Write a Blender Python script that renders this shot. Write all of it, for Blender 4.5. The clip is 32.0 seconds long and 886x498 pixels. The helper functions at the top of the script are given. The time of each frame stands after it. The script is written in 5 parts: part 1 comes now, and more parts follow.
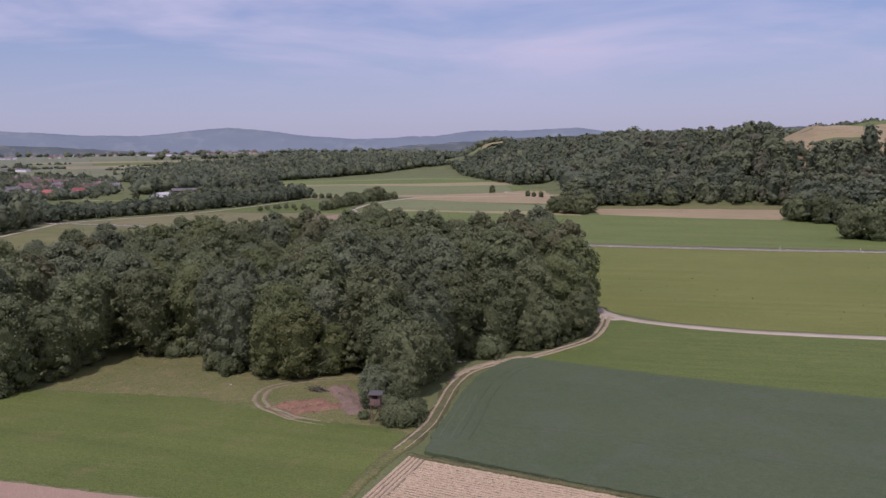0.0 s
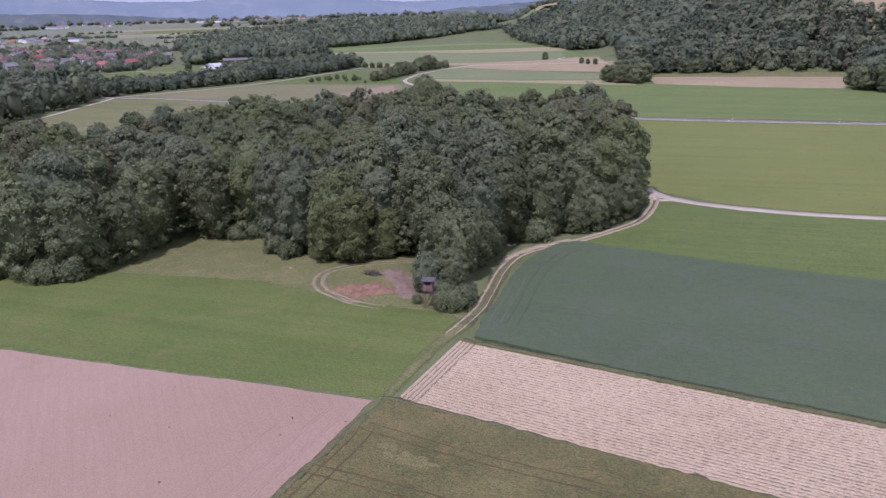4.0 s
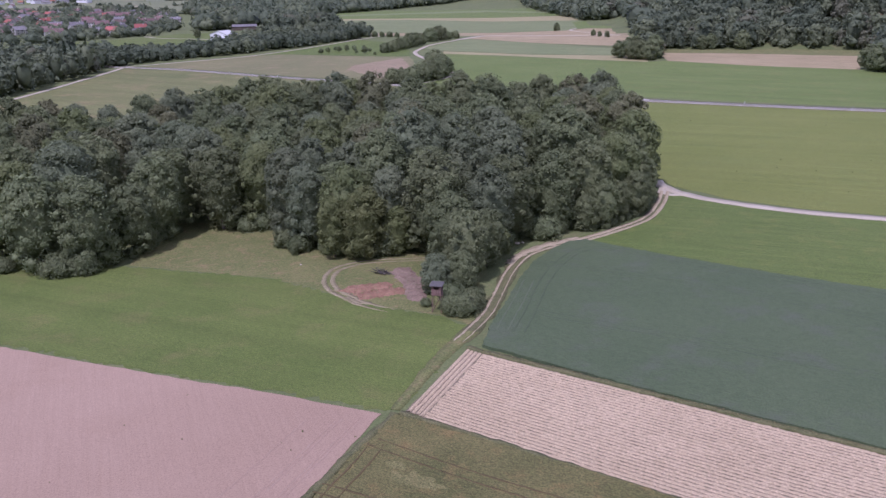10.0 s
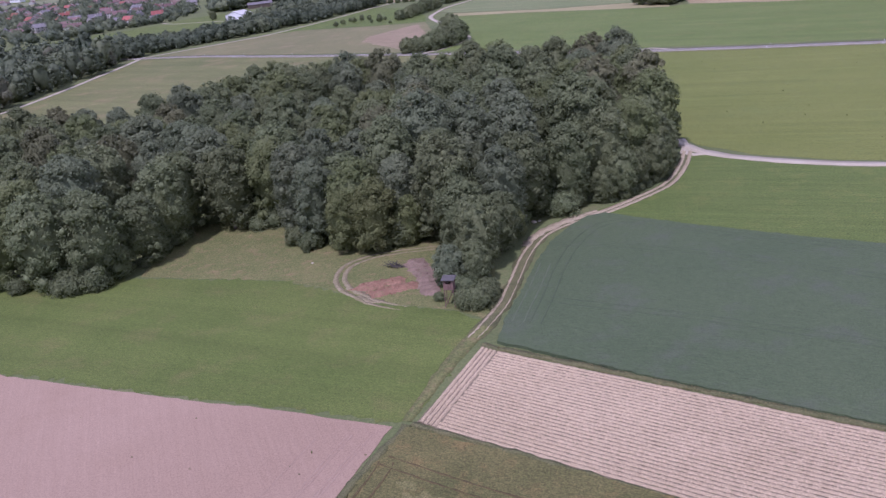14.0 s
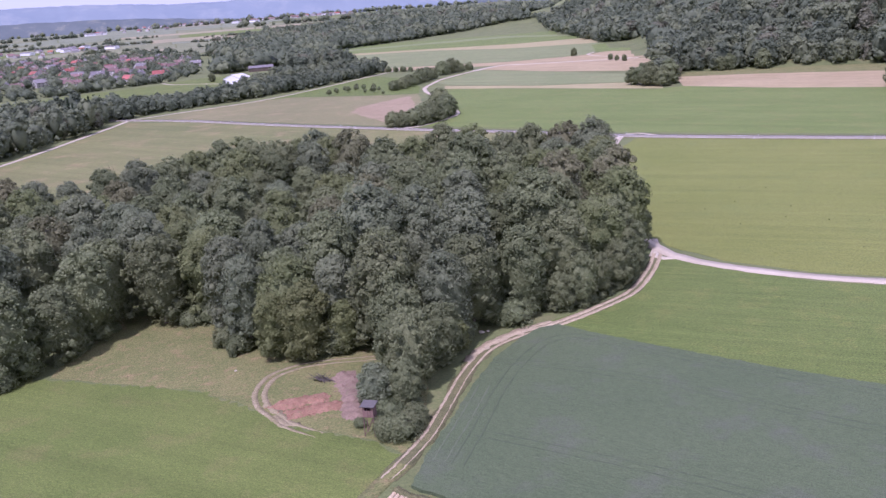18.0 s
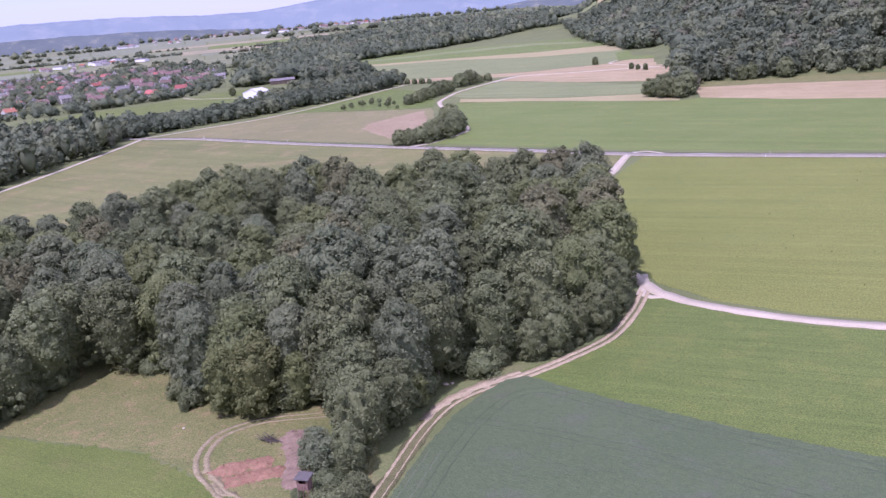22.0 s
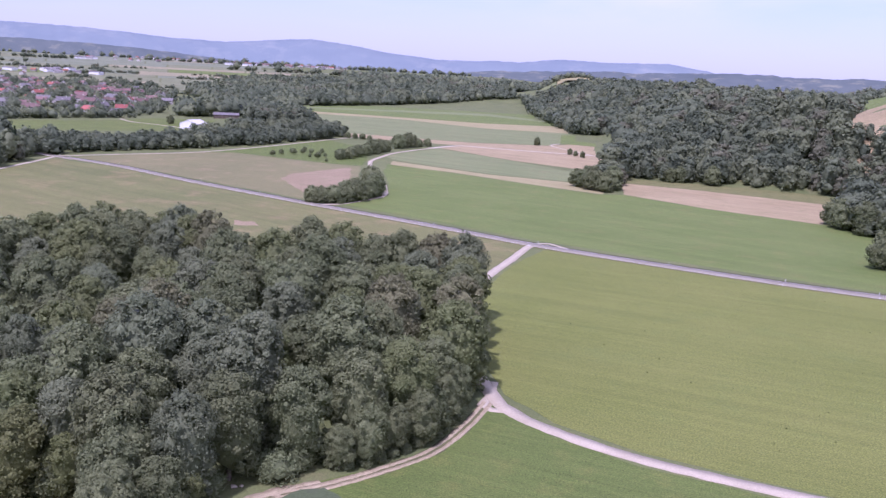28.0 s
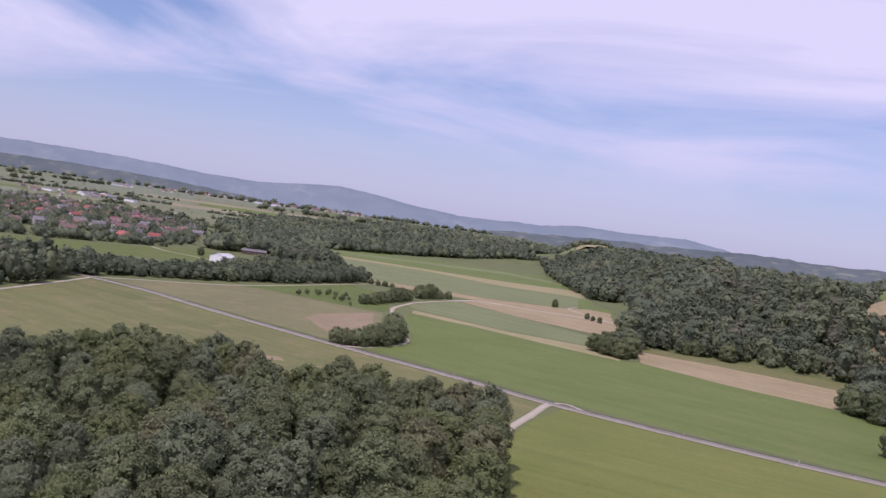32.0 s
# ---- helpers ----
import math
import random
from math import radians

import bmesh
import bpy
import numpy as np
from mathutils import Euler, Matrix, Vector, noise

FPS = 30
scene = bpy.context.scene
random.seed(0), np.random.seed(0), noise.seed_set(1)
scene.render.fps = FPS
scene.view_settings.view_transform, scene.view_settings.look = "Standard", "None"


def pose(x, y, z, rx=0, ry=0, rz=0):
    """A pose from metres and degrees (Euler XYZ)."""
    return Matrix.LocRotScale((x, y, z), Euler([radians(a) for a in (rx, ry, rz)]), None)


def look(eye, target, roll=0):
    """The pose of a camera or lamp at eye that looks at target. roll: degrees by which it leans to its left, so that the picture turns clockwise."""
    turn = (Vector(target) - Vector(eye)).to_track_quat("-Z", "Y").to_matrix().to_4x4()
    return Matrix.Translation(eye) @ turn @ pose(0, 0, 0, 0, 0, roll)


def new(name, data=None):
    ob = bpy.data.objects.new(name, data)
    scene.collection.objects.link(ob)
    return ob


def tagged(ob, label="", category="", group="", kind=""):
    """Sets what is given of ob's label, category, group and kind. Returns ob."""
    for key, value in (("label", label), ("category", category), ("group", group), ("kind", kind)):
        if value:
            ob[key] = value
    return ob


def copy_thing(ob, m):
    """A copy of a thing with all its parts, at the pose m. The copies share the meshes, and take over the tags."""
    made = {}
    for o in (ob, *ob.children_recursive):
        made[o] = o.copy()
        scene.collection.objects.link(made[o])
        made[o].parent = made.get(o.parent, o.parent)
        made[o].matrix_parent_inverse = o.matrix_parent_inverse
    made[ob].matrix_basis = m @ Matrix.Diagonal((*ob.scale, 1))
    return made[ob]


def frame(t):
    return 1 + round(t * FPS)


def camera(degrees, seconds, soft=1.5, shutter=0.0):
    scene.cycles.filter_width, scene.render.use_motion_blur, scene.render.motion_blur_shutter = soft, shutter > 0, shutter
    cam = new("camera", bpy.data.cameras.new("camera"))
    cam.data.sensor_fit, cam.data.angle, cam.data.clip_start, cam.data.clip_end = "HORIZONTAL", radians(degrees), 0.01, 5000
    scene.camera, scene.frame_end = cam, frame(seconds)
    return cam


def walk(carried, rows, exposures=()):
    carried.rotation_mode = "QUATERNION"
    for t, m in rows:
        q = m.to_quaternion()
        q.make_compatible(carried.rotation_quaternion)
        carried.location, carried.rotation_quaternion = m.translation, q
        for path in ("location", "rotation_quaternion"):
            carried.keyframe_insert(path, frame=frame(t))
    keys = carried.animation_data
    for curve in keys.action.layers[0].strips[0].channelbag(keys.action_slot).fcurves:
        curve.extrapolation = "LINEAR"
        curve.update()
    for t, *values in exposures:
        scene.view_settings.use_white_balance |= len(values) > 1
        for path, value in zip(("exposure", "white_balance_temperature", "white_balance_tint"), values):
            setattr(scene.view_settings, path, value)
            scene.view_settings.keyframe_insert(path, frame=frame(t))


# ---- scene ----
cam = camera(52.87, 32.0, soft=1.45)
# seconds, eye x y z, heading to the left of +y, tilt up, roll
PATH = [
    (0, -1.19, 5.74, 44.61, -3.29, -6.10, -1.03),
    (0.5, -1.36, 5.64, 44.82, -2.04, -8.31, -1.90),
    (1, -1.32, 5.46, 45.17, -2.81, -11.22, -0.29),
    (1.5, -1.42, 5.30, 45.68, -0.86, -12.28, -1.86),
    (2, -1.54, 5.04, 46.21, -2.05, -13.34, -1.89),
    (2.5, -1.64, 4.54, 46.77, -0.93, -13.47, -2.34),
    (4.5, -0.70, 1.02, 50.30, 0.48, -15.28, -1.74),
    (5, -0.64, 0.22, 50.80, 0.63, -16.19, -1.54),
    (5.5, -0.36, -0.31, 51.35, 0.57, -17.60, -0.93),
    (6, 0.09, -0.58, 51.97, 0.22, -17.92, -0.13),
    (6.5, 0.47, -0.94, 52.41, -0.24, -17.65, 1.57),
    (7, 0.39, -1.03, 52.86, -0.46, -18.43, 1.68),
    (7.5, 0.11, -0.89, 53.31, -1.18, -20.15, 1.98),
    (8, 0.28, -0.39, 53.84, -0.85, -19.55, 2.04),
    (8.5, -0.13, 0.01, 54.27, 0.03, -18.76, 1.73),
    (9, -0.57, 0.80, 54.90, -0.58, -18.29, 2.46),
    (9.5, -0.90, 1.91, 55.73, 0.27, -18.36, 2.31),
    (10, -1.09, 2.76, 56.61, 0.86, -16.86, -1.19),
    (10.5, -0.77, 2.24, 56.58, 2.51, -18.34, -6.05),
    (11, -0.64, 2.27, 56.95, 3.09, -19.55, -7.11),
    (11.5, -0.42, 2.55, 57.49, 3.94, -14.91, -7.33),
    (12, 0.08, 2.91, 58.08, 3.71, -16.41, -7.62),
    (12.5, 0.87, 3.66, 58.56, 4.58, -17.35, -8.98),
    (13, 1.86, 5.16, 59.02, 4.70, -18.94, -8.22),
    (13.5, 2.98, 7.53, 59.60, 3.65, -19.15, -6.42),
    (14, 4.32, 9.95, 59.99, 3.71, -19.28, -6.56),
    (14.5, 5.75, 12.34, 60.24, 3.28, -19.05, -5.80),
    (16.5, 12.22, 22.42, 62.91, 2.89, -16.70, -4.17),
    (17, 13.47, 23.64, 62.63, 3.01, -15.86, -4.39),
    (17.5, 14.84, 25.05, 62.81, 3.45, -15.57, -4.58),
    (18, 16.23, 26.70, 63.12, 3.46, -15.30, -4.43),
    (18.5, 17.68, 28.66, 63.52, 3.81, -16.20, -4.54),
    (19, 19.26, 31.19, 64.29, 4.53, -14.60, -5.90),
    (19.5, 20.96, 33.57, 64.99, 4.54, -12.29, -6.16),
    (20, 22.63, 34.98, 65.22, 4.46, -14.42, -5.76),
    (20.5, 24.01, 35.60, 65.21, 4.95, -15.31, -5.77),
    (21, 25.95, 36.54, 65.75, 5.90, -14.09, -6.09),
    (21.5, 27.82, 37.62, 66.46, 5.36, -13.58, -5.71),
    (22, 29.74, 38.51, 67.18, 5.67, -14.78, -5.40),
    (22.5, 31.67, 39.16, 67.67, 5.71, -15.77, -4.90),
    (23, 33.56, 40.15, 68.16, 5.50, -17.41, -4.73),
    (23.5, 35.32, 41.66, 68.72, 5.37, -18.59, -5.03),
    (24, 37.10, 43.62, 69.21, 4.79, -19.60, -3.80),
    (24.5, 39.20, 45.88, 69.74, 4.01, -18.29, -3.10),
    (26.5, 47.95, 52.12, 71.25, 2.85, -16.74, 0.48),
    (27, 49.18, 53.11, 71.26, 1.96, -13.64, 1.73),
    (27.5, 49.94, 53.53, 71.30, 1.49, -11.94, 3.02),
    (28, 50.56, 53.22, 71.25, 1.89, -11.26, 3.11),
    (28.5, 51.16, 52.34, 71.14, 2.03, -10.96, 3.34),
    (29, 51.42, 51.21, 71.18, 2.74, -11.27, 2.95),
    (29.5, 51.01, 49.90, 71.27, 2.29, -10.40, 4.19),
    (30, 49.68, 48.48, 71.39, 2.83, -5.58, 4.26),
    (30.5, 48.38, 46.51, 71.43, 2.35, -4.78, 4.93),
    (31, 47.31, 44.14, 71.42, 2.10, -6.51, 5.48),
    (31.5, 46.32, 41.95, 71.40, 3.32, -5.28, 4.11),
    (32, 45.22, 40.03, 71.41, 3.60, -1.56, 7.95),
]


def aimed(x, y, z, yaw, tilt, roll):
    a, b = radians(yaw), radians(tilt)
    way = Vector((-math.sin(a) * math.cos(b), math.cos(a) * math.cos(b), math.sin(b)))
    eye = Vector((x, y, z))
    return look(eye, eye + way * 10, roll)


EXPOSURES = [(0.0, -0.36, 5900, 38), (1.0, -0.06, 5700, 39), (2.5, 0.06, 5450, 41), (9.0, 0.05, 5300, 43), (11.0, 0.04, 5270, 45), (15.0, 0.04, 5270, 46), (19.0, 0.62, 5380, 53), (28.0, 0.50, 5330, 52), (29.0, 0.32, 5400, 51), (30.0, 0.29, 5650, 47), (31.0, 0.16, 5850, 45), (32.0, -0.05, 5850, 39)]
walk(cam, [(t, aimed(*row)) for t, *row in PATH], EXPOSURES)

# ---- world and sun ----
SUN_WAY = Vector((-0.45, -0.88, 0.0)).normalized()      # towards the sun, level
SUN_UP = radians(60)
world = bpy.data.worlds.new("world")
scene.world = world
world.use_nodes = True
wn, wl = world.node_tree.nodes, world.node_tree.links
wn.clear()
sky = wn.new("ShaderNodeTexSky")
sky.sky_type, sky.sun_disc = "NISHITA", False
sky.sun_elevation, sky.sun_rotation = SUN_UP, math.atan2(SUN_WAY.x, SUN_WAY.y)
sky.air_density, sky.dust_density, sky.ozone_density = 1.0, 0.5, 2.0
coord = wn.new("ShaderNodeTexCoord")
split = wn.new("ShaderNodeSeparateXYZ")
wl.new(coord.outputs["Generated"], split.inputs[0])
rise = wn.new("ShaderNodeMath"); rise.operation = "MAXIMUM"; rise.inputs[1].default_value = 0.0
wl.new(split.outputs["Z"], rise.inputs[0])
lift = wn.new("ShaderNodeMath"); lift.operation = "ADD"; lift.inputs[1].default_value = 0.16
wl.new(rise.outputs[0], lift.inputs[0])
flat = []
for axis in ("X", "Y"):
    div = wn.new("ShaderNodeMath"); div.operation = "DIVIDE"
    wl.new(split.outputs[axis], div.inputs[0]); wl.new(lift.outputs[0], div.inputs[1])
    flat.append(div)
comb = wn.new("ShaderNodeCombineXYZ")
wl.new(flat[0].outputs[0], comb.inputs[0]); wl.new(flat[1].outputs[0], comb.inputs[1])
cloud_map = wn.new("ShaderNodeMapping")
cloud_map.inputs["Rotation"].default_value = (0, 0, radians(-8))
cloud_map.inputs["Scale"].default_value = (0.62, 0.85, 1.0)
cloud_map.inputs["Location"].default_value = (3.1, 0.6, 0.0)
wl.new(comb.outputs[0], cloud_map.inputs[0])
cloud = wn.new("ShaderNodeTexNoise")
cloud.inputs["Scale"].default_value, cloud.inputs["Detail"].default_value = 0.9, 6.0
cloud.inputs["Roughness"].default_value, cloud.inputs["Distortion"].default_value = 0.56, 0.5
wl.new(cloud_map.outputs[0], cloud.inputs["Vector"])
veil = wn.new("ShaderNodeMapRange")
veil.inputs["From Min"].default_value, veil.inputs["From Max"].default_value = 0.38, 0.60
veil.inputs["To Min"].default_value, veil.inputs["To Max"].default_value = 0.0, 0.92
wl.new(cloud.outputs["Fac"], veil.inputs["Value"])
white = wn.new("ShaderNodeMixRGB")
white.inputs[2].default_value = (7.3, 7.35, 7.8, 1)
low = wn.new("ShaderNodeMapRange")
low.interpolation_type = "SMOOTHSTEP"
low.inputs["From Min"].default_value, low.inputs["From Max"].default_value = 0.03, 0.13
low.inputs["To Min"].default_value = 0.12
wl.new(split.outputs["Z"], low.inputs["Value"])
thin_out = wn.new("ShaderNodeMath"); thin_out.operation = "MULTIPLY"
wl.new(veil.outputs[0], thin_out.inputs[0]); wl.new(low.outputs[0], thin_out.inputs[1])
wl.new(thin_out.outputs[0], white.inputs[0]); wl.new(sky.outputs[0], white.inputs[1])
back = wn.new("ShaderNodeBackground")
back.inputs["Strength"].default_value = 0.105
haze = wn.new("ShaderNodeMapRange")
haze.inputs["From Min"].default_value, haze.inputs["From Max"].default_value = 0.0, 0.16
haze.inputs["To Min"].default_value, haze.inputs["To Max"].default_value = 0.75, 0.0
wl.new(split.outputs["Z"], haze.inputs["Value"])
murk = wn.new("ShaderNodeMixRGB")
murk.inputs[2].default_value = (4.15, 4.6, 5.75, 1)
wl.new(haze.outputs[0], murk.inputs[0]); wl.new(white.outputs[0], murk.inputs[1])
wl.new(murk.outputs[0], back.inputs["Color"])
out = wn.new("ShaderNodeOutputWorld")
wl.new(back.outputs[0], out.inputs[0])
sun = new("sun", bpy.data.lights.new("sun", "SUN"))
sun.data.energy, sun.data.angle, sun.data.color = 3.1, radians(0.53), (1.0, 0.95, 0.87)
sun.matrix_basis = look(Vector((0, 0, 300)), Vector((0, 0, 300)) - SUN_WAY * math.cos(SUN_UP) - Vector((0, 0, math.sin(SUN_UP))))


# ---- materials ----
def surface(name, dark, light, grain=2.0, patch=0.05, rough=0.9, relief=0.3, third=None, stretch=(1, 1, 1), turn=0.0,
            shift=0.0, island=False, sheen=0.3, patch_weight=0.5, speck=0.0, speck_size=1.0, mown=None):
    """Two colours mixed by a fine and a broad noise in metres; third: stains; shift: change of value from object to object;
    mown: width in metres, turn and strength of uneven working strips."""
    m = bpy.data.materials.new(name)
    m.use_nodes = True
    n, l = m.node_tree.nodes, m.node_tree.links
    bsdf = n["Principled BSDF"]
    bsdf.inputs["Roughness"].default_value = rough
    bsdf.inputs["Specular IOR Level"].default_value = sheen
    tc = n.new("ShaderNodeTexCoord")
    mp = n.new("ShaderNodeMapping")
    mp.vector_type = "TEXTURE"
    mp.inputs["Rotation"].default_value = (0, 0, radians(-turn))
    mp.inputs["Scale"].default_value = tuple(1 / q for q in stretch)
    l.new(tc.outputs["Object"], mp.inputs[0])
    fine = n.new("ShaderNodeTexNoise")
    fine.inputs["Scale"].default_value, fine.inputs["Detail"].default_value, fine.inputs["Roughness"].default_value = grain, 6, 0.65
    l.new(mp.outputs[0], fine.inputs["Vector"])
    wide = n.new("ShaderNodeTexNoise")
    wide.inputs["Scale"].default_value, wide.inputs["Detail"].default_value = patch, 5
    l.new(tc.outputs["Object"], wide.inputs["Vector"])
    both = n.new("ShaderNodeMix"); both.data_type = "FLOAT"
    both.inputs["Factor"].default_value = patch_weight
    l.new(fine.outputs["Fac"], both.inputs["A"]); l.new(wide.outputs["Fac"], both.inputs["B"])
    ramp = n.new("ShaderNodeMapRange")
    ramp.inputs["From Min"].default_value, ramp.inputs["From Max"].default_value = 0.34, 0.66
    l.new(both.outputs[0], ramp.inputs["Value"])
    mix = n.new("ShaderNodeMixRGB")
    mix.inputs[1].default_value, mix.inputs[2].default_value = (*dark, 1), (*light, 1)
    l.new(ramp.outputs[0], mix.inputs[0])
    colour = mix.outputs[0]
    if third:
        stain = n.new("ShaderNodeTexNoise")
        stain.inputs["Scale"].default_value, stain.inputs["Detail"].default_value = patch * 3.3, 6
        stain.inputs["Roughness"].default_value = 0.7
        l.new(tc.outputs["Object"], stain.inputs["Vector"])
        cut = n.new("ShaderNodeMapRange")
        cut.inputs["From Min"].default_value, cut.inputs["From Max"].default_value = 0.52, 0.72
        l.new(stain.outputs["Fac"], cut.inputs["Value"])
        more = n.new("ShaderNodeMixRGB")
        more.inputs[2].default_value = (*third, 1)
        l.new(cut.outputs[0], more.inputs[0]); l.new(colour, more.inputs[1])
        colour = more.outputs[0]
    if speck:
        dots = n.new("ShaderNodeTexNoise")
        dots.inputs["Scale"].default_value, dots.inputs["Detail"].default_value, dots.inputs["Roughness"].default_value = 2.2 / speck_size, 3, 0.75
        l.new(tc.outputs["Object"], dots.inputs["Vector"])
        spots_cut = n.new("ShaderNodeMapRange")
        spots_cut.inputs["From Min"].default_value, spots_cut.inputs["From Max"].default_value = 0.25, 0.75
        spots_cut.inputs["To Min"].default_value, spots_cut.inputs["To Max"].default_value = 1 - speck, 1 + speck
        spots_cut.clamp = False
        l.new(dots.outputs["Fac"], spots_cut.inputs["Value"])
        dust = n.new("ShaderNodeTexNoise")
        dust.inputs["Scale"].default_value, dust.inputs["Detail"].default_value = 0.9 / speck_size, 5
        dust.inputs["Roughness"].default_value = 0.8
        l.new(tc.outputs["Object"], dust.inputs["Vector"])
        weeds = n.new("ShaderNodeMapRange")
        weeds.inputs["From Min"].default_value, weeds.inputs["From Max"].default_value = 0.66, 0.72
        weeds.inputs["To Min"].default_value, weeds.inputs["To Max"].default_value = 1.0, 1.0 - 0.9 * speck
        l.new(dust.outputs["Fac"], weeds.inputs["Value"])
        times_ = n.new("ShaderNodeMath"); times_.operation = "MULTIPLY"
        l.new(spots_cut.outputs[0], times_.inputs[0]); l.new(weeds.outputs[0], times_.inputs[1])
        shade = n.new("ShaderNodeHueSaturation")
        l.new(times_.outputs[0], shade.inputs["Value"]); l.new(colour, shade.inputs["Color"])
        colour = shade.outputs[0]
    if mown:
        swath = n.new("ShaderNodeMapping")
        swath.vector_type = "TEXTURE"
        swath.inputs["Rotation"].default_value = (0, 0, radians(-mown[1]))
        swath.inputs["Scale"].default_value = (mown[0] * 45, mown[0], 1)
        l.new(tc.outputs["Object"], swath.inputs[0])
        strip = n.new("ShaderNodeTexNoise")
        strip.inputs["Scale"].default_value, strip.inputs["Detail"].default_value, strip.inputs["Roughness"].default_value = 1.6, 4, 0.7
        l.new(swath.outputs[0], strip.inputs["Vector"])
        tone = n.new("ShaderNodeMapRange")
        tone.inputs["From Min"].default_value, tone.inputs["From Max"].default_value = 0.35, 0.65
        tone.inputs["To Min"].default_value, tone.inputs["To Max"].default_value = 1 - 1.6 * mown[2], 1 + 1.6 * mown[2]
        l.new(strip.outputs["Fac"], tone.inputs["Value"])
        cut_hay = n.new("ShaderNodeHueSaturation")
        l.new(tone.outputs[0], cut_hay.inputs["Value"]); l.new(colour, cut_hay.inputs["Color"])
        colour = cut_hay.outputs[0]
    if shift:
        info = n.new("ShaderNodeNewGeometry" if island else "ShaderNodeObjectInfo")
        hue = n.new("ShaderNodeHueSaturation")
        span = n.new("ShaderNodeMapRange")
        span.inputs["To Min"].default_value, span.inputs["To Max"].default_value = 1 - shift, 1 + shift
        l.new(info.outputs["Random Per Island" if island else "Random"], span.inputs["Value"])
        l.new(span.outputs[0], hue.inputs["Value"])
        lean = n.new("ShaderNodeMath"); lean.operation = "MULTIPLY_ADD"
        lean.inputs[1].default_value, lean.inputs[2].default_value = 0.03 * shift / 0.3, 0.5 - 0.012 * shift / 0.3
        far_off = n.new("ShaderNodeMath"); far_off.operation = "FRACT"
        tens = n.new("ShaderNodeMath"); tens.operation = "MULTIPLY"; tens.inputs[1].default_value = 7.31
        l.new(info.outputs["Random Per Island" if island else "Random"], tens.inputs[0])
        l.new(tens.outputs[0], far_off.inputs[0]); l.new(far_off.outputs[0], lean.inputs[0])
        l.new(lean.outputs[0], hue.inputs["Hue"])
        l.new(colour, hue.inputs["Color"])
        colour = hue.outputs[0]
    l.new(colour, bsdf.inputs["Base Color"])
    if relief:
        bump = n.new("ShaderNodeBump")
        bump.inputs["Strength"].default_value, bump.inputs["Distance"].default_value = relief, 0.25
        l.new(fine.outputs["Fac"], bump.inputs["Height"]); l.new(bump.outputs[0], bsdf.inputs["Normal"])
    return m


def foliage(name, dark, light, shift=0.28, island=False):
    m = surface(name, dark, light, 1.3, 0.3, 0.55, 0.0, shift=shift, island=island, sheen=0.12)
    n, l = m.node_tree.nodes, m.node_tree.links
    bsdf = n["Principled BSDF"]
    each = n.new("ShaderNodeNewGeometry")
    span = n.new("ShaderNodeMapRange")
    span.inputs["To Min"].default_value, span.inputs["To Max"].default_value = 0.84, 1.18
    l.new(each.outputs["Random Per Island"], span.inputs["Value"])
    leafy = n.new("ShaderNodeHueSaturation")
    l.new(span.outputs[0], leafy.inputs["Value"])
    l.new(bsdf.inputs["Base Color"].links[0].from_socket, leafy.inputs["Color"])
    l.new(leafy.outputs[0], bsdf.inputs["Base Color"])
    thin = n.new("ShaderNodeBsdfTranslucent")
    l.new(leafy.outputs[0], thin.inputs["Color"])
    join = n.new("ShaderNodeMixShader")
    join.inputs[0].default_value = 0.35
    l.new(bsdf.outputs[0], join.inputs[1]); l.new(thin.outputs[0], join.inputs[2])
    l.new(join.outputs[0], n["Material Output"].inputs["Surface"])
    return m


GRASS = surface("grass", (0.090, 0.115, 0.040), (0.160, 0.180, 0.065), 1.6, 0.03, relief=0.5, third=(0.18, 0.17, 0.075), speck=0.3)
MEADOW = surface("mown_meadow", (0.080, 0.115, 0.021), (0.142, 0.170, 0.040), 2.2, 0.035, relief=0.7, third=(0.146, 0.150, 0.044), speck=0.5, speck_size=0.6, stretch=(0.4, 1, 1), turn=24, mown=(6.0, 24, 0.05))
ROUGH_MEADOW = surface("rough_meadow", (0.108, 0.132, 0.038), (0.190, 0.180, 0.066), 1.1, 0.11, relief=0.9, third=(0.252, 0.186, 0.088), speck=0.55, speck_size=0.8)
YELLOW_GREEN = surface("yellow_green_field", (0.130, 0.156, 0.030), (0.180, 0.196, 0.047), 1.2, 0.02, relief=0.6, stretch=(0.12, 1, 1), turn=21, third=(0.147, 0.176, 0.041), speck=0.6, speck_size=0.9, mown=(7.0, 21, 0.05))
LIGHT_GREEN = surface("light_green_field", (0.084, 0.124, 0.024), (0.128, 0.160, 0.038), 1.3, 0.04, relief=0.6, stretch=(0.05, 1.2, 1), turn=21, third=(0.145, 0.163, 0.039), speck=0.7, speck_size=0.7, patch_weight=0.25, mown=(3.4, 21, 0.05))
DARK_CROP = surface("dark_green_crop", (0.067, 0.096, 0.042), (0.096, 0.125, 0.058), 2.2, 0.03, relief=0.8, patch_weight=0.4, speck=0.5, speck_size=0.35, third=(0.096, 0.112, 0.068), stretch=(0.3, 1, 1), turn=33)
BROWN_CROP = surface("ripening_crop", (0.082, 0.088, 0.026), (0.182, 0.160, 0.056), 3.0, 0.09, relief=1.0, third=(0.196, 0.146, 0.052), stretch=(0.4, 1, 1), turn=34, speck=0.65, speck_size=0.5, patch_weight=0.45)
LAID_CROP = surface("pressed_crop", (0.086, 0.068, 0.026), (0.152, 0.112, 0.044), 3.0, 0.2, relief=0.8, speck=0.5, speck_size=0.3)
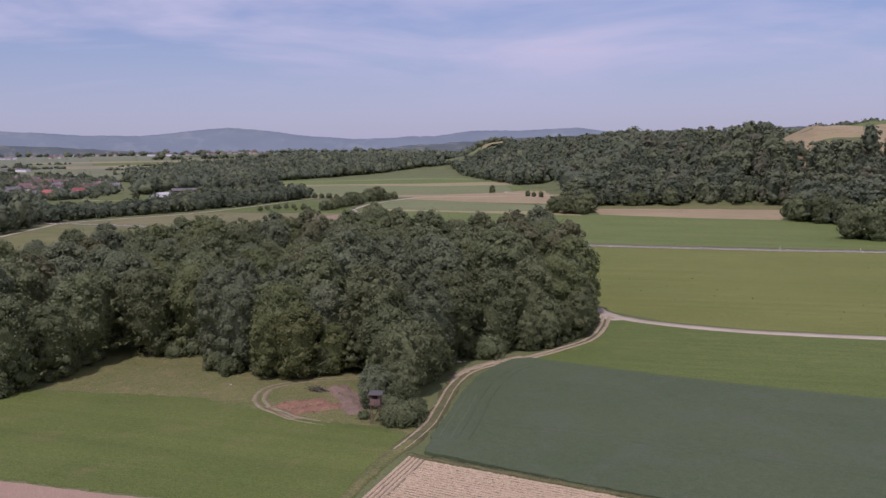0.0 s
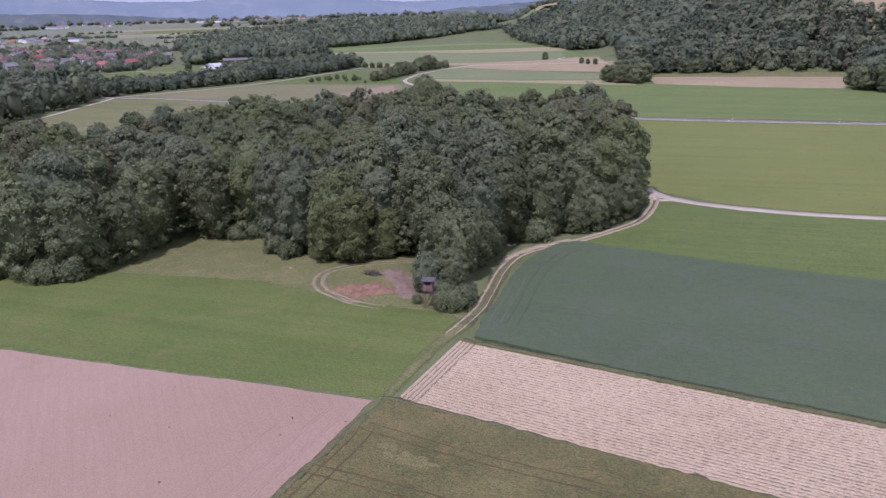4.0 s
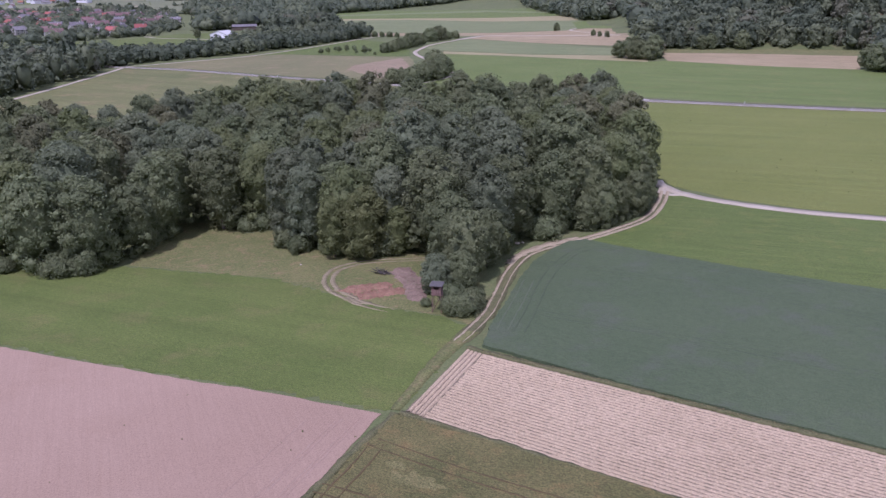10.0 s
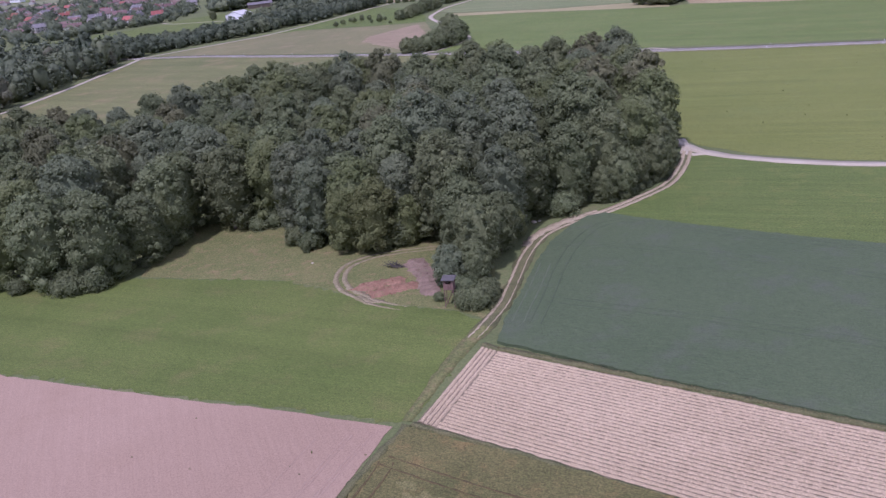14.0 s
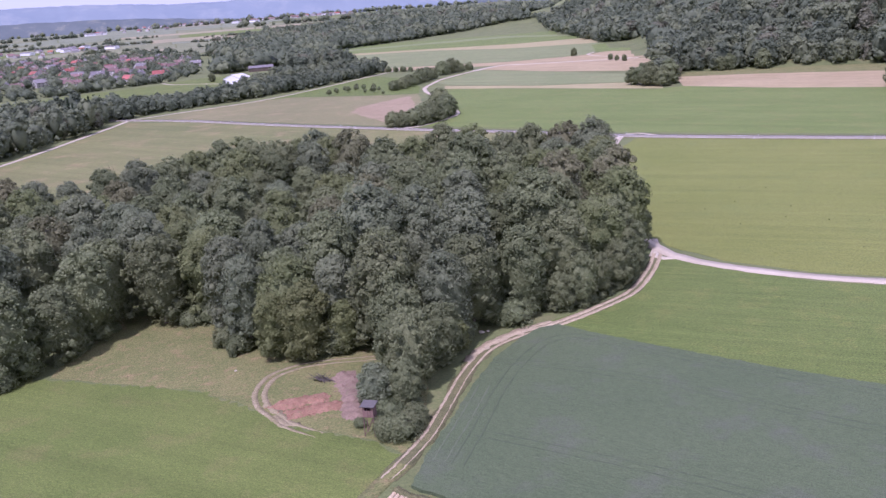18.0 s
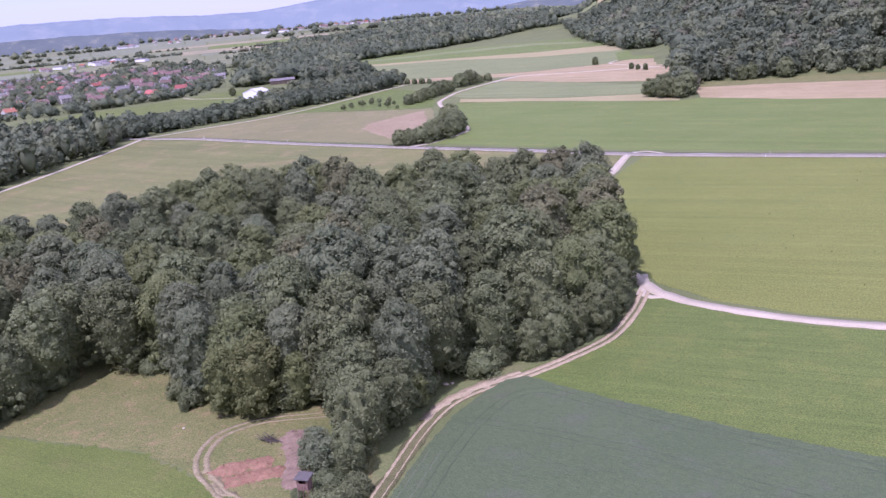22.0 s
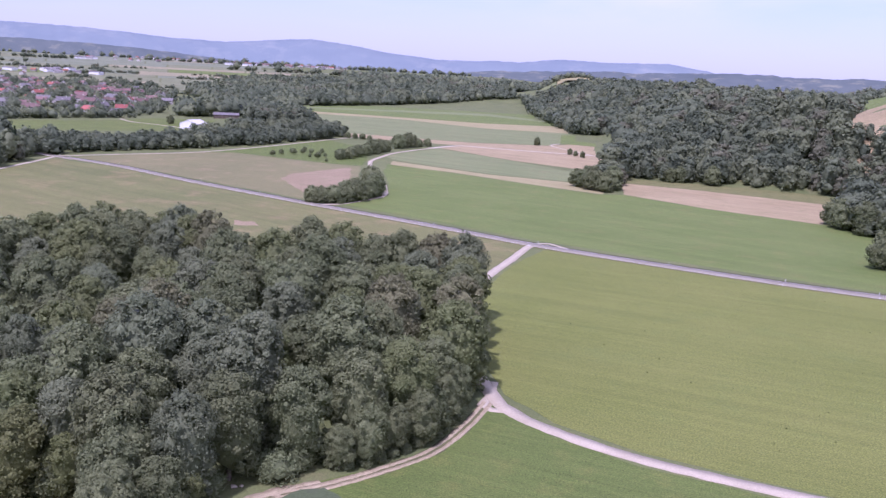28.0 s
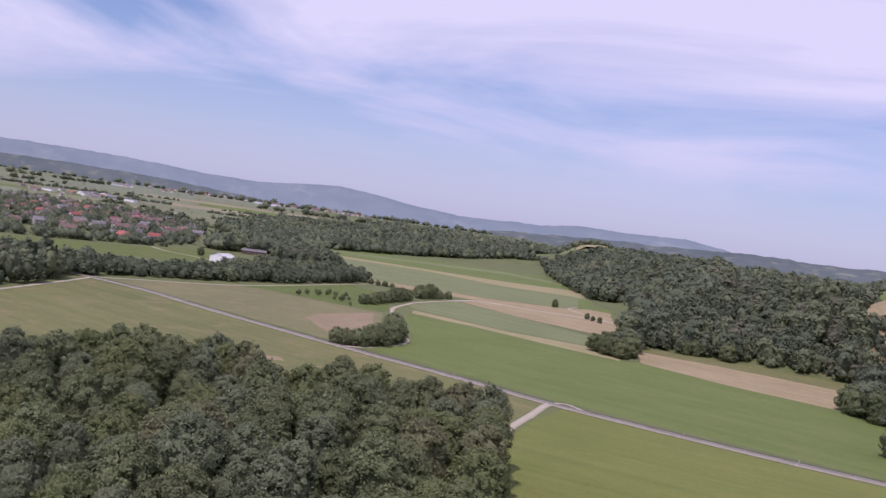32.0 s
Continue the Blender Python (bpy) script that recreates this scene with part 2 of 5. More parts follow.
BARE = surface("bare_soil", (0.300, 0.206, 0.134), (0.372, 0.262, 0.178), 1.2, 0.02, relief=0.5, third=(0.330, 0.228, 0.150), stretch=(0.04, 1.0, 1), turn=68, speck=0.24, speck_size=0.5, patch_weight=0.72)
BED = surface("straw_bed", (0.37, 0.28, 0.160), (0.64, 0.505, 0.325), 5.0, 0.05, relief=0.9, speck=0.45, speck_size=0.3, patch_weight=0.2)
BED_SOIL = surface("bed_soil", (0.17, 0.135, 0.080), (0.27, 0.215, 0.135), 3.0, 0.2, relief=0.8, third=(0.13, 0.14, 0.06), speck=0.4, speck_size=0.4)
GRAVEL = surface("gravel", (0.37, 0.320, 0.225), (0.51, 0.448, 0.330), 3.0, 0.15, relief=0.4, speck=0.2, speck_size=0.6)
TRACK_DIRT = surface("track_dirt", (0.315, 0.255, 0.150), (0.450, 0.375, 0.240), 2.5, 0.25, relief=0.6, third=(0.22, 0.195, 0.095), speck=0.35, speck_size=0.5)
ASPHALT = surface("asphalt", (0.225, 0.198, 0.148), (0.290, 0.260, 0.200), 2.0, 0.08, 0.85, 0.15, speck=0.1)
VERGE = surface("verge_grass", (0.092, 0.100, 0.038), (0.172, 0.160, 0.070), 2.2, 0.25, relief=0.9, speck=0.6, speck_size=0.4)
FAR_GREEN = surface("far_green_field", (0.104, 0.148, 0.031), (0.148, 0.186, 0.049), 0.8, 0.02, relief=0.4, stretch=(0.12, 1, 1), turn=33, speck=0.5, speck_size=1.2, third=(0.156, 0.172, 0.048), mown=(9.0, 33, 0.05))
FAR_OLIVE = surface("far_olive_field", (0.148, 0.150, 0.060), (0.204, 0.190, 0.082), 0.6, 0.02, relief=0.3, stretch=(0.2, 1, 1), turn=33, third=(0.250, 0.200, 0.104), speck=0.35, speck_size=1.6)
FAR_DRY = surface("dry_meadow", (0.120, 0.138, 0.043), (0.178, 0.175, 0.062), 0.7, 0.014, relief=0.3, stretch=(0.2, 1, 1), turn=35, third=(0.248, 0.194, 0.090), speck=0.4, speck_size=1.2, mown=(11.0, 35, 0.06))
FAR_TAN = surface("far_tan_field", (0.272, 0.214, 0.108), (0.362, 0.290, 0.156), 0.7, 0.03, relief=0.3, stretch=(0.06, 1.2, 1), turn=35, third=(0.235, 0.208, 0.096), speck=0.4, speck_size=1.2, mown=(9.0, 35, 0.07))
PLAIN_OLIVE = surface("plain_olive_field", (0.150, 0.170, 0.082), (0.200, 0.210, 0.108), 0.05, 0.006, relief=0.2, third=(0.23, 0.21, 0.125), speck=0.25, speck_size=6.0)
PLAIN_GREY = surface("plain_grey_green_field", (0.160, 0.185, 0.110), (0.205, 0.225, 0.135), 0.05, 0.006, relief=0.2, third=(0.15, 0.175, 0.095), speck=0.25, speck_size=6.0)
PLAIN_STRAW = surface("plain_straw_field", (0.245, 0.225, 0.125), (0.300, 0.268, 0.155), 0.05, 0.006, relief=0.2, third=(0.22, 0.21, 0.12), speck=0.2, speck_size=6.0)
FAR_PINK = surface("far_pink_soil", (0.235, 0.180, 0.100), (0.300, 0.232, 0.136), 0.8, 0.03, relief=0.2, stretch=(0.10, 1, 1), turn=30, third=(0.19, 0.172, 0.080), speck=0.4, speck_size=1.0)
FAR_GREY = surface("far_grey_green_field", (0.146, 0.180, 0.068), (0.192, 0.214, 0.090), 0.5, 0.02, relief=0.3, stretch=(0.08, 1, 1), turn=32, third=(0.215, 0.208, 0.092), speck=0.35, speck_size=2.0, mown=(14.0, 32, 0.06))
FAR_STRAW = surface("far_straw_field", (0.258, 0.236, 0.104), (0.332, 0.294, 0.142), 0.4, 0.03, relief=0.3, stretch=(0.1, 1, 1), turn=33, third=(0.272, 0.215, 0.108), speck=0.3, speck_size=1.6)
TRACK_FADED = surface("overgrown_track", (0.195, 0.170, 0.082), (0.300, 0.250, 0.145), 1.4, 0.35, relief=0.7, third=(0.36, 0.290, 0.190), speck=0.35, speck_size=0.5)
RUBBLE_RED = surface("red_rubble", (0.200, 0.108, 0.064), (0.310, 0.180, 0.112), 1.6, 0.4, relief=0.7, third=(0.19, 0.165, 0.075), speck=0.3, speck_size=0.5)
RUBBLE_PINK = surface("pink_rubble", (0.180, 0.126, 0.086), (0.270, 0.192, 0.136), 1.6, 0.35, relief=0.7, third=(0.175, 0.160, 0.085), speck=0.3, speck_size=0.5)
LEAF = foliage("leaf_green", (0.134, 0.162, 0.074), (0.240, 0.266, 0.130), 0.15)
LEAF_OLIVE = foliage("leaf_olive_green", (0.138, 0.166, 0.066), (0.238, 0.262, 0.112), 0.12)
LEAF_BROWN = foliage("leaf_brownish_green", (0.150, 0.158, 0.080), (0.258, 0.258, 0.134), 0.14)
LEAF_YELLOW = foliage("leaf_yellow_green", (0.136, 0.160, 0.060), (0.236, 0.254, 0.104), 0.12)
LEAF_GREY = foliage("leaf_grey_green", (0.136, 0.164, 0.090), (0.232, 0.258, 0.144), 0.14)
LEAF_DARK = foliage("conifer_green", (0.032, 0.052, 0.026), (0.066, 0.090, 0.046), 0.2)
LEAF_SILVER = foliage("leaf_silver", (0.26, 0.28, 0.22), (0.42, 0.43, 0.36), 0.1)
BARK = surface("bark", (0.09, 0.07, 0.05), (0.17, 0.14, 0.105), 3.0, 0.5, relief=0.8)
DEADWOOD = surface("grey_deadwood", (0.055, 0.048, 0.038), (0.120, 0.104, 0.084), 3.0, 0.5, relief=0.8)
OLD_WOOD = surface("weathered_boards", (0.13, 0.075, 0.06), (0.24, 0.15, 0.125), 4.0, 0.8, 0.8, 0.4, shift=0.2, stretch=(1, 1, 0.2))
ROOF_FELT = surface("grey_roof_felt", (0.085, 0.078, 0.070), (0.130, 0.120, 0.108), 3.0, 0.7, 0.8, 0.2)
RENDER_WALL = surface("house_plaster", (0.36, 0.34, 0.30), (0.54, 0.52, 0.47), 1.0, 0.2, 0.9, 0.1, shift=0.35)
TILE_RED = surface("red_roof_tile", (0.230, 0.080, 0.055), (0.330, 0.128, 0.092), 2.0, 0.3, 0.75, 0.3, shift=0.35)
TILE_BROWN = surface("brown_roof_tile", (0.13, 0.08, 0.07), (0.23, 0.15, 0.13), 2.0, 0.3, 0.75, 0.3, shift=0.25)
TILE_GREY = surface("grey_roof_tile", (0.13, 0.12, 0.118), (0.23, 0.21, 0.205), 2.0, 0.3, 0.7, 0.3, shift=0.25)
BARN_WHITE = surface("white_sheet_wall", (0.74, 0.73, 0.71), (0.84, 0.83, 0.81), 1.0, 0.2, 0.6, 0.05)
GLASS_DARK = surface("dark_window", (0.03, 0.035, 0.045), (0.07, 0.075, 0.09), 1.0, 0.4, 0.15, 0.0, sheen=0.6)
POST_WHITE = surface("white_post", (0.72, 0.72, 0.70), (0.82, 0.82, 0.80), 4.0, 1.0, 0.5, 0.0)
POST_BLACK = surface("black_band", (0.03, 0.03, 0.03), (0.05, 0.05, 0.05), 4.0, 1.0, 0.5, 0.0)
PAINT_LINE = surface("road_paint", (0.62, 0.62, 0.62), (0.76, 0.76, 0.75), 4.0, 1.0, 0.7, 0.0)
# haze over the farthest hills is put straight into this pale blue
HILL_HAZE = surface("blue_haze_hills", (0.172, 0.214, 0.242), (0.205, 0.246, 0.268), 0.004, 0.002, relief=0.0, third=(0.24, 0.272, 0.278), sheen=0.0)
# woodland green pulled towards blue: distance haze painted in, pale fields as patches
HILL_DARK_HAZE = surface("haze_tinted_wooded_hills", (0.098, 0.122, 0.124), (0.130, 0.154, 0.150), 0.012, 0.004, relief=0.0, third=(0.245, 0.25, 0.190), sheen=0.0)


# ---- building helpers ----
def part(name, data, material, parent=None, label="", m=None):
    """Links a bmesh or a mesh as one mesh object under a thing or a part."""
    if isinstance(data, bmesh.types.BMesh):
        mesh = bpy.data.meshes.new(name)
        data.to_mesh(mesh)
        data.free()
    else:
        mesh = data
    if not mesh.materials:
        mesh.materials.append(material)
    ob = new(name, mesh)
    if parent is not None:
        ob.parent = parent
    if m is not None:
        ob.matrix_basis = m
    return tagged(ob, label)


def raw(name, verts, faces, material):
    """A mesh from arrays: faces all of one size."""
    verts, faces = np.asarray(verts, np.float32), np.asarray(faces, np.int32)
    mesh = bpy.data.meshes.new(name)
    k = faces.shape[1]
    mesh.vertices.add(len(verts)); mesh.vertices.foreach_set("co", verts.ravel())
    mesh.loops.add(faces.size); mesh.loops.foreach_set("vertex_index", faces.ravel())
    mesh.polygons.add(len(faces))
    mesh.polygons.foreach_set("loop_start", np.arange(0, faces.size, k, dtype=np.int32))
    mesh.polygons.foreach_set("loop_total", np.full(len(faces), k, np.int32))
    mesh.update(calc_edges=True)
    mesh.materials.append(material)
    return mesh


def box(bm, lo, hi, m=None):
    """Adds a box between two corners to a bmesh."""
    lo, hi = Vector(lo), Vector(hi)
    made = bmesh.ops.create_cube(bm, size=1.0, matrix=Matrix.Translation((lo + hi) / 2) @ Matrix.Diagonal((*(hi - lo), 1)))
    if m is not None:
        bmesh.ops.transform(bm, matrix=m, verts=made["verts"])
    return made["verts"]


def beam(bm, a, b, r0, r1, sides=6):
    a, b = Vector(a), Vector(b)
    turn = (b - a).to_track_quat("Z", "Y").to_matrix().to_4x4()
    bmesh.ops.create_cone(bm, cap_ends=True, segments=sides, radius1=r0, radius2=r1, depth=(b - a).length,
                          matrix=Matrix.Translation((a + b) / 2) @ turn)


def empty(name, x=0, y=0, z=0):
    ob = new(name)
    ob.location = (x, y, z)
    return ob


def smooth(points, step=4.0):
    """A rounded line through points."""
    p = [np.array(q, float) for q in points]
    p = [2 * p[0] - p[1]] + p + [2 * p[-1] - p[-2]]
    line = []
    for a, b, c, d in zip(p, p[1:], p[2:], p[3:]):
        n = max(1, int(np.linalg.norm(c - b) / step))
        for k in range(n):
            t = k / n
            line.append(0.5 * (2 * b + (c - a) * t + (2 * a - 5 * b + 4 * c - d) * t * t + (3 * b - a - 3 * c + d) * t ** 3))
    line.append(p[-2])
    return np.array(line)


def ribbon(name, points, width, z, material, parent=None, label="", step=4.0, ragged=0.0, depth=0.12, offset=0.0):
    """A band of a width along a line, with thickness and ragged edges; z: height of its top."""
    line = smooth(points, step)
    way = np.gradient(line, axis=0)
    way /= np.linalg.norm(way, axis=1)[:, None]
    side = np.stack([way[:, 1], -way[:, 0]], 1)
    rng = np.random.RandomState(len(line) * 7 + int(abs(line[0][0]) * 10))
    w = np.full(len(line), width) if np.isscalar(width) else np.interp(np.linspace(0, 1, len(line)), np.linspace(0, 1, len(width)), width)
    wl_, wr_ = w / 2 + ragged * rng.randn(len(line)), w / 2 + ragged * rng.randn(len(line))
    left, right = line - side * (wl_ - offset)[:, None], line + side * (wr_ + offset)[:, None]
    n = len(line)
    tops = np.full((n, 1), z)
    ground = np.full((n, 1), z - depth)
    v = np.concatenate([np.hstack([left, tops]), np.hstack([right, tops]), np.hstack([left, ground]), np.hstack([right, ground])])
    i = np.arange(n - 1)
    f = np.concatenate([np.stack([i, i + n, i + n + 1, i + 1], 1), np.stack([i + 2 * n, i, i + 1, i + 1 + 2 * n], 1),
                        np.stack([i + n, i + 3 * n, i + 1 + 3 * n, i + 1 + n], 1)])
    return part(name, raw(name, v, f, material), material, parent, label)


def sheet(name, outline, z, material, label, depth=0.15, ragged=0.25, step=2.5, parent=None, category="field"):
    """A field as a slab: its outline broken into short uneven steps."""
    rng = np.random.RandomState(int(abs(outline[0][0] * 13 + outline[0][1])) % 9999)
    pts = []
    for a, b in zip(outline, list(outline[1:]) + [outline[0]]):
        a, b = np.array(a, float), np.array(b, float)
        n = max(1, int(np.linalg.norm(b - a) / step))
        across = np.array([-(b - a)[1], (b - a)[0]]) / max(np.linalg.norm(b - a), 1e-6)
        for k in range(n):
            pts.append(a + (b - a) * k / n + across * rng.randn() * ragged * (k > 0))
    bm = bmesh.new()
    top = [bm.verts.new((*p, z)) for p in pts]
    face = bm.faces.new(top)
    if face.normal.z < 0 or sum((q[0] - p[0]) * (q[1] + p[1]) for p, q in zip(pts, pts[1:] + pts[:1])) > 0:
        face.normal_flip()
    low = [bm.verts.new((*p, z - depth)) for p in pts]
    for k in range(len(top)):
        j = (k + 1) % len(top)
        bm.faces.new((top[k], top[j], low[j], low[k]))
    bmesh.ops.recalc_face_normals(bm, faces=bm.faces[:])
    bmesh.ops.triangulate(bm, faces=[f for f in bm.faces if len(f.verts) > 4])
    ob = part(name, bm, material, parent, label)
    if parent is None:
        tagged(ob, category=category, kind="structure")
    return ob


def inside(poly, x, y):
    hit = False
    for (ax, ay), (bx, by) in zip(poly, poly[1:] + poly[:1]):
        if (ay > y) != (by > y) and x < (bx - ax) * (y - ay) / (by - ay) + ax:
            hit = not hit
    return hit


# ---- ground ----
def foot(y):
    """Where the wooded hillside begins, by y."""
    return float(np.interp(y, [250, 380, 480, 600, 680, 740, 900, 1000, 1400, 1800, 2200, 3000], [520, 420, 330, 318, 305, 215, 190, 180, 190, 160, 120, 200]))


def land(x, y):
    """Height of the ground."""
    s = x - foot(y)
    t = min(max(s / 150, 0), 1)
    z = (50 + 9 * noise.noise((x * 0.009, y * 0.009, 7.0)) + 6 * noise.noise((x * 0.026, y * 0.022, 3.0)) + 22 * min(max((x - 480) / 500, 0), 1)) * t * t * (3 - 2 * t)
    az = math.degrees(math.atan2(x - 20, y - 40))
    r = math.hypot(x - 20, y - 40)
    z *= 1 - 0.20 * min(max((az - 13) / 8, 0), 1) + 0.36 * min(max((az - 22.6) / 3, 0), 1) * min(max((r - 740) / 130, 0), 1)
    if r > 2400 and y > 0:
        u = min((r - 2400) / 1000, 1)
        z *= 1 - 0.85 * u * u * (3 - 2 * u)
    if r > 1700 and y > 0:
        u = min((r - 1700) / 1800, 1)
        z = max(z, 58 * u * u * (3 - 2 * u) * min(max((14 - az) / 12, 0), 1))
    # a rounded rise with open fields behind the long wood
    return z + 20 * math.exp(-((x - 240) ** 2 + (y - 2330) ** 2) / (2 * 130 ** 2))


def build_ground():
    rings = [0, 40, 90, 150, 220] + list(range(300, 1500, 40)) + list(range(1500, 3300, 100)) + list(range(3300, 4750, 70))
    n = 240
    verts, faces = [(20, 40, 0)], []
    for r in rings[1:]:
        for k in range(n):
            a = 2 * math.pi * k / n
            x, y = 20 + r * math.sin(a), 40 + r * math.cos(a)
            verts.append((x, y, land(x, y)))
    for k in range(n):
        faces.append((0, 1 + (k + 1) % n, 1 + k, 0))
    for i in range(len(rings) - 2):
        for k in range(n):
            a, b = 1 + i * n + k, 1 + i * n + (k + 1) % n
            faces.append((a, b, b + n, a + n))
    bm = bmesh.new()
    vs = [bm.verts.new(v) for v in verts]
    for f in faces:
        face = bm.faces.new([vs[i] for i in dict.fromkeys(f)])
        c = face.calc_center_median()
        r = math.hypot(c.x - 20, c.y - 40)
        # outermost rings get the haze-tinted hill colour instead of grass
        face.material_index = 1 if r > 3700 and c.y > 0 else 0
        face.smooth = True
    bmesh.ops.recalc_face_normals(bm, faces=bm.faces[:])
    ob = part("ground", bm, GRASS, None, "grassy valley floor rising to wooded hills and distance tinted with haze")
    ob.data.materials.append(HILL_DARK_HAZE)
    return tagged(ob, category="ground", kind="structure")



def ridge(az_list, el_list, r, depth, material, label, rough, seed):
    """A far line of hills: a slope up to an uneven crest, seen over the plain."""
    az = np.arange(az_list[0], az_list[-1] + 0.01, 0.12)
    rows = [(-1.0, 0.0), (-0.62, 0.40), (-0.3, 0.78), (0.0, 1.0), (0.35, 0.8)]
    v, f = [], []
    for a in az:
        top = 60 + math.tan(radians(float(np.interp(a, az_list, el_list)))) * r
        top += rough * (noise.noise((a * 0.55, seed, 0)) + 0.4 * noise.noise((a * 2.1, seed, 2)) + 0.16 * noise.noise((a * 7.0, seed, 4)))
        for k, (d, h) in enumerate(rows):
            q = r + d * depth
            z = (top + 10) * h - 10 + (0.35 * rough * noise.noise((a * 0.9, k * 1.7, seed)) if 0 < k < 3 else 0)
            v.append((20 + q * math.sin(radians(a)), 40 + q * math.cos(radians(a)), z))
    n = len(rows)
    for i in range(len(az) - 1):
        for k in range(n - 1):
            f.append((i * n + k, i * n + k + 1, (i + 1) * n + k + 1, (i + 1) * n + k))
    mesh = raw("distant_hills", v, f, material)
    mesh.polygons.foreach_set("use_smooth", np.ones(len(f), bool))
    return tagged(part("distant_hills", mesh, material, None, label), category="hills", kind="structure")


build_ground()
# the farther the crest, the more haze its colour carries
ridge([-60, -31, -28, -23.5, -18.8, -15.5, -13, -10.4, -8, -5.1, -2, 0.2, 3, 5.5, 8, 11.7, 14, 18], [1.74, 1.66, 1.62, 1.56, 1.27, 1.19, 1.45, 1.67, 1.45, 1.03, 0.84, 0.88, 1.0, 1.25, 1.2, 1.3, 1.0, 0.0], 4480, 420, HILL_HAZE, "wooded hills on the horizon with pale blue haze in their colour", 6, 1.0)
ridge([-60, -31, -28, -23.5, -19.5, -16, -13.8, -10, -7], [1.0, 0.80, 0.76, 0.70, 0.50, 0.22, 0.05, -0.2, -0.5], 3900, 200, HILL_DARK_HAZE, "dark wooded ridge with haze in its colour before the paler hills", 5, 2.0)
ridge([-6, -2, 1, 4, 8, 12, 15.7, 20, 24, 30, 60], [-0.5, 0.05, 0.35, 0.5, 0.66, 0.78, 0.95, 0.92, 0.98, 1.05, 1.3], 3800, 500, HILL_DARK_HAZE, "dark wooded hills with pale fields, blue-green haze in their colour", 8, 3.0)

# ---- fields near the wood ----
sheet("meadow_left", [(-9.2, 113.8), (-11.2, 113.4), (-25.5, 119.1), (-54.5, 130.0), (-90.5, 144.5), (-170, 178), (-170, 200), (-114, 192), (-90, 188),
      (-70, 180), (-55, 176), (-38, 171), (-27, 163), (-16, 154), (-4, 149), (1.5, 143.5), (-1, 137.0)], 0.05, MEADOW,
      "fresh green mown meadow in front of the wood", step=0.9, ragged=0.45)
sheet("rough_meadow", [(-70, 181), (-72, 215), (-40, 216), (-4, 200), (3, 170), (4, 150), (1.5, 144), (-4, 149.5), (-16, 154.5), (-27, 163.5), (-38, 171.5), (-55, 176.5)],
      0.04, ROUGH_MEADOW, "unmown yellowing grass in the bay of the wood", step=3)
sheet("bare_field", [(-11.6, 112.4), (-25.5, 118.3), (-54.5, 129.2), (-90.5, 143.7), (-170, 177), (-220, 30), (-43.5, 30), (-24.3, 77.5), (-21.9, 84.7), (-16.2, 100)],
      0.06, BARE, "bare pale pink harrowed soil", ragged=0.12, step=2)
SOIL_LINE = surface("rolled_soil", (0.312, 0.216, 0.142), (0.380, 0.268, 0.184), 2.0, 0.2, relief=0.4, speck=0.25, speck_size=0.35)
for ob in [o for o in bpy.data.objects if o.name == "bare_field"]:
    for off in (1.6, 2.2, 4.4, 5.0, 9.2):
        ribbon("rolled_line", [(-12.4 - off, 111.0), (-24.8 - off, 79.0), (-43.6 - off, 31.0)], 0.28, 0.068, SOIL_LINE, ob, "", 1.5, 0.06, 0.01)
BED_LINE_A, BED_LINE_B = ((-8.3, 113.0), (110.0, 31.5)), ((0.3, 133.8), (125.0, 49.5))
sheet("bed_field", [(-8.4, 113.1), (0.3, 133.8), (54.2, 97.6), (125, 49.5), (110, 31.2), (44.5, 76.4), (14.5, 97.0)], 0.05, BED_SOIL,
      "field of long pale beds with dark gaps between the rows", ragged=0.1, step=2)
ripening = sheet("ripening_field", [(-9.6, 111.2), (14.3, 96.3), (44.3, 75.6), (110, 30.2), (110, -20), (-65, -20), (-41.5, 30), (-23.4, 77.5), (-13.6, 101.6)],
      0.62, BROWN_CROP, "standing olive-brown ripening grain", depth=0.7, ragged=0.14, step=0.8)
dark_crop = sheet("dark_green_field", [(2.9, 134.7), (4.6, 143.7), (8.1, 155.0), (11.4, 168.0), (15.1, 178.6), (20.3, 187.8), (24.0, 192.4), (28.0, 193.6), (34.0, 188.2),
      (44.8, 179.6), (62.1, 167.2), (80.5, 155.8), (170, 101), (140, 41), (54.2, 98.8), (45.6, 104.6), (23.4, 119.6)], 0.55, DARK_CROP,
      "dense blue-green crop standing knee-high", depth=0.6, ragged=0.12, step=0.9)
sheet("light_green_field", [(24.5, 195.6), (36.0, 203.5), (44.2, 211.5), (51.4, 225.5), (57.5, 240.0), (60.5, 233.0), (69.2, 223.5), (84.4, 212.2), (107, 202.5), (150, 187), (240, 158),
      (250, 52), (170, 101.5), (80.5, 156.3), (62.1, 167.7), (44.8, 180.1), (34.0, 188.7), (28.0, 194.1)], 0.05, LIGHT_GREEN, "light green grassland with faint mowing lines")
sheet("yellow_green_field", [(60.0, 246.0), (55.4, 266.0), (54.0, 290), (54.4, 320.0), (57.4, 352.0), (63.0, 376.0), (68.0, 391), (82, 424), (132, 400), (168, 381.5), (198, 366.5), (270, 338), (420, 280), (420, 130),
      (240, 164), (150, 193), (107, 209.0), (85.5, 219.0), (70.0, 231.0)], 0.05, YELLOW_GREEN, "broad yellow-green meadow between two roads", step=4)
ribbon("field_verge", [(0.6, 134.4), (23.4, 119.2), (54.2, 98.4), (130, 47.4)], 1.3, 0.30, VERGE, None, "strip of rough weeds between two fields", 1.5, 0.25, 0.3)
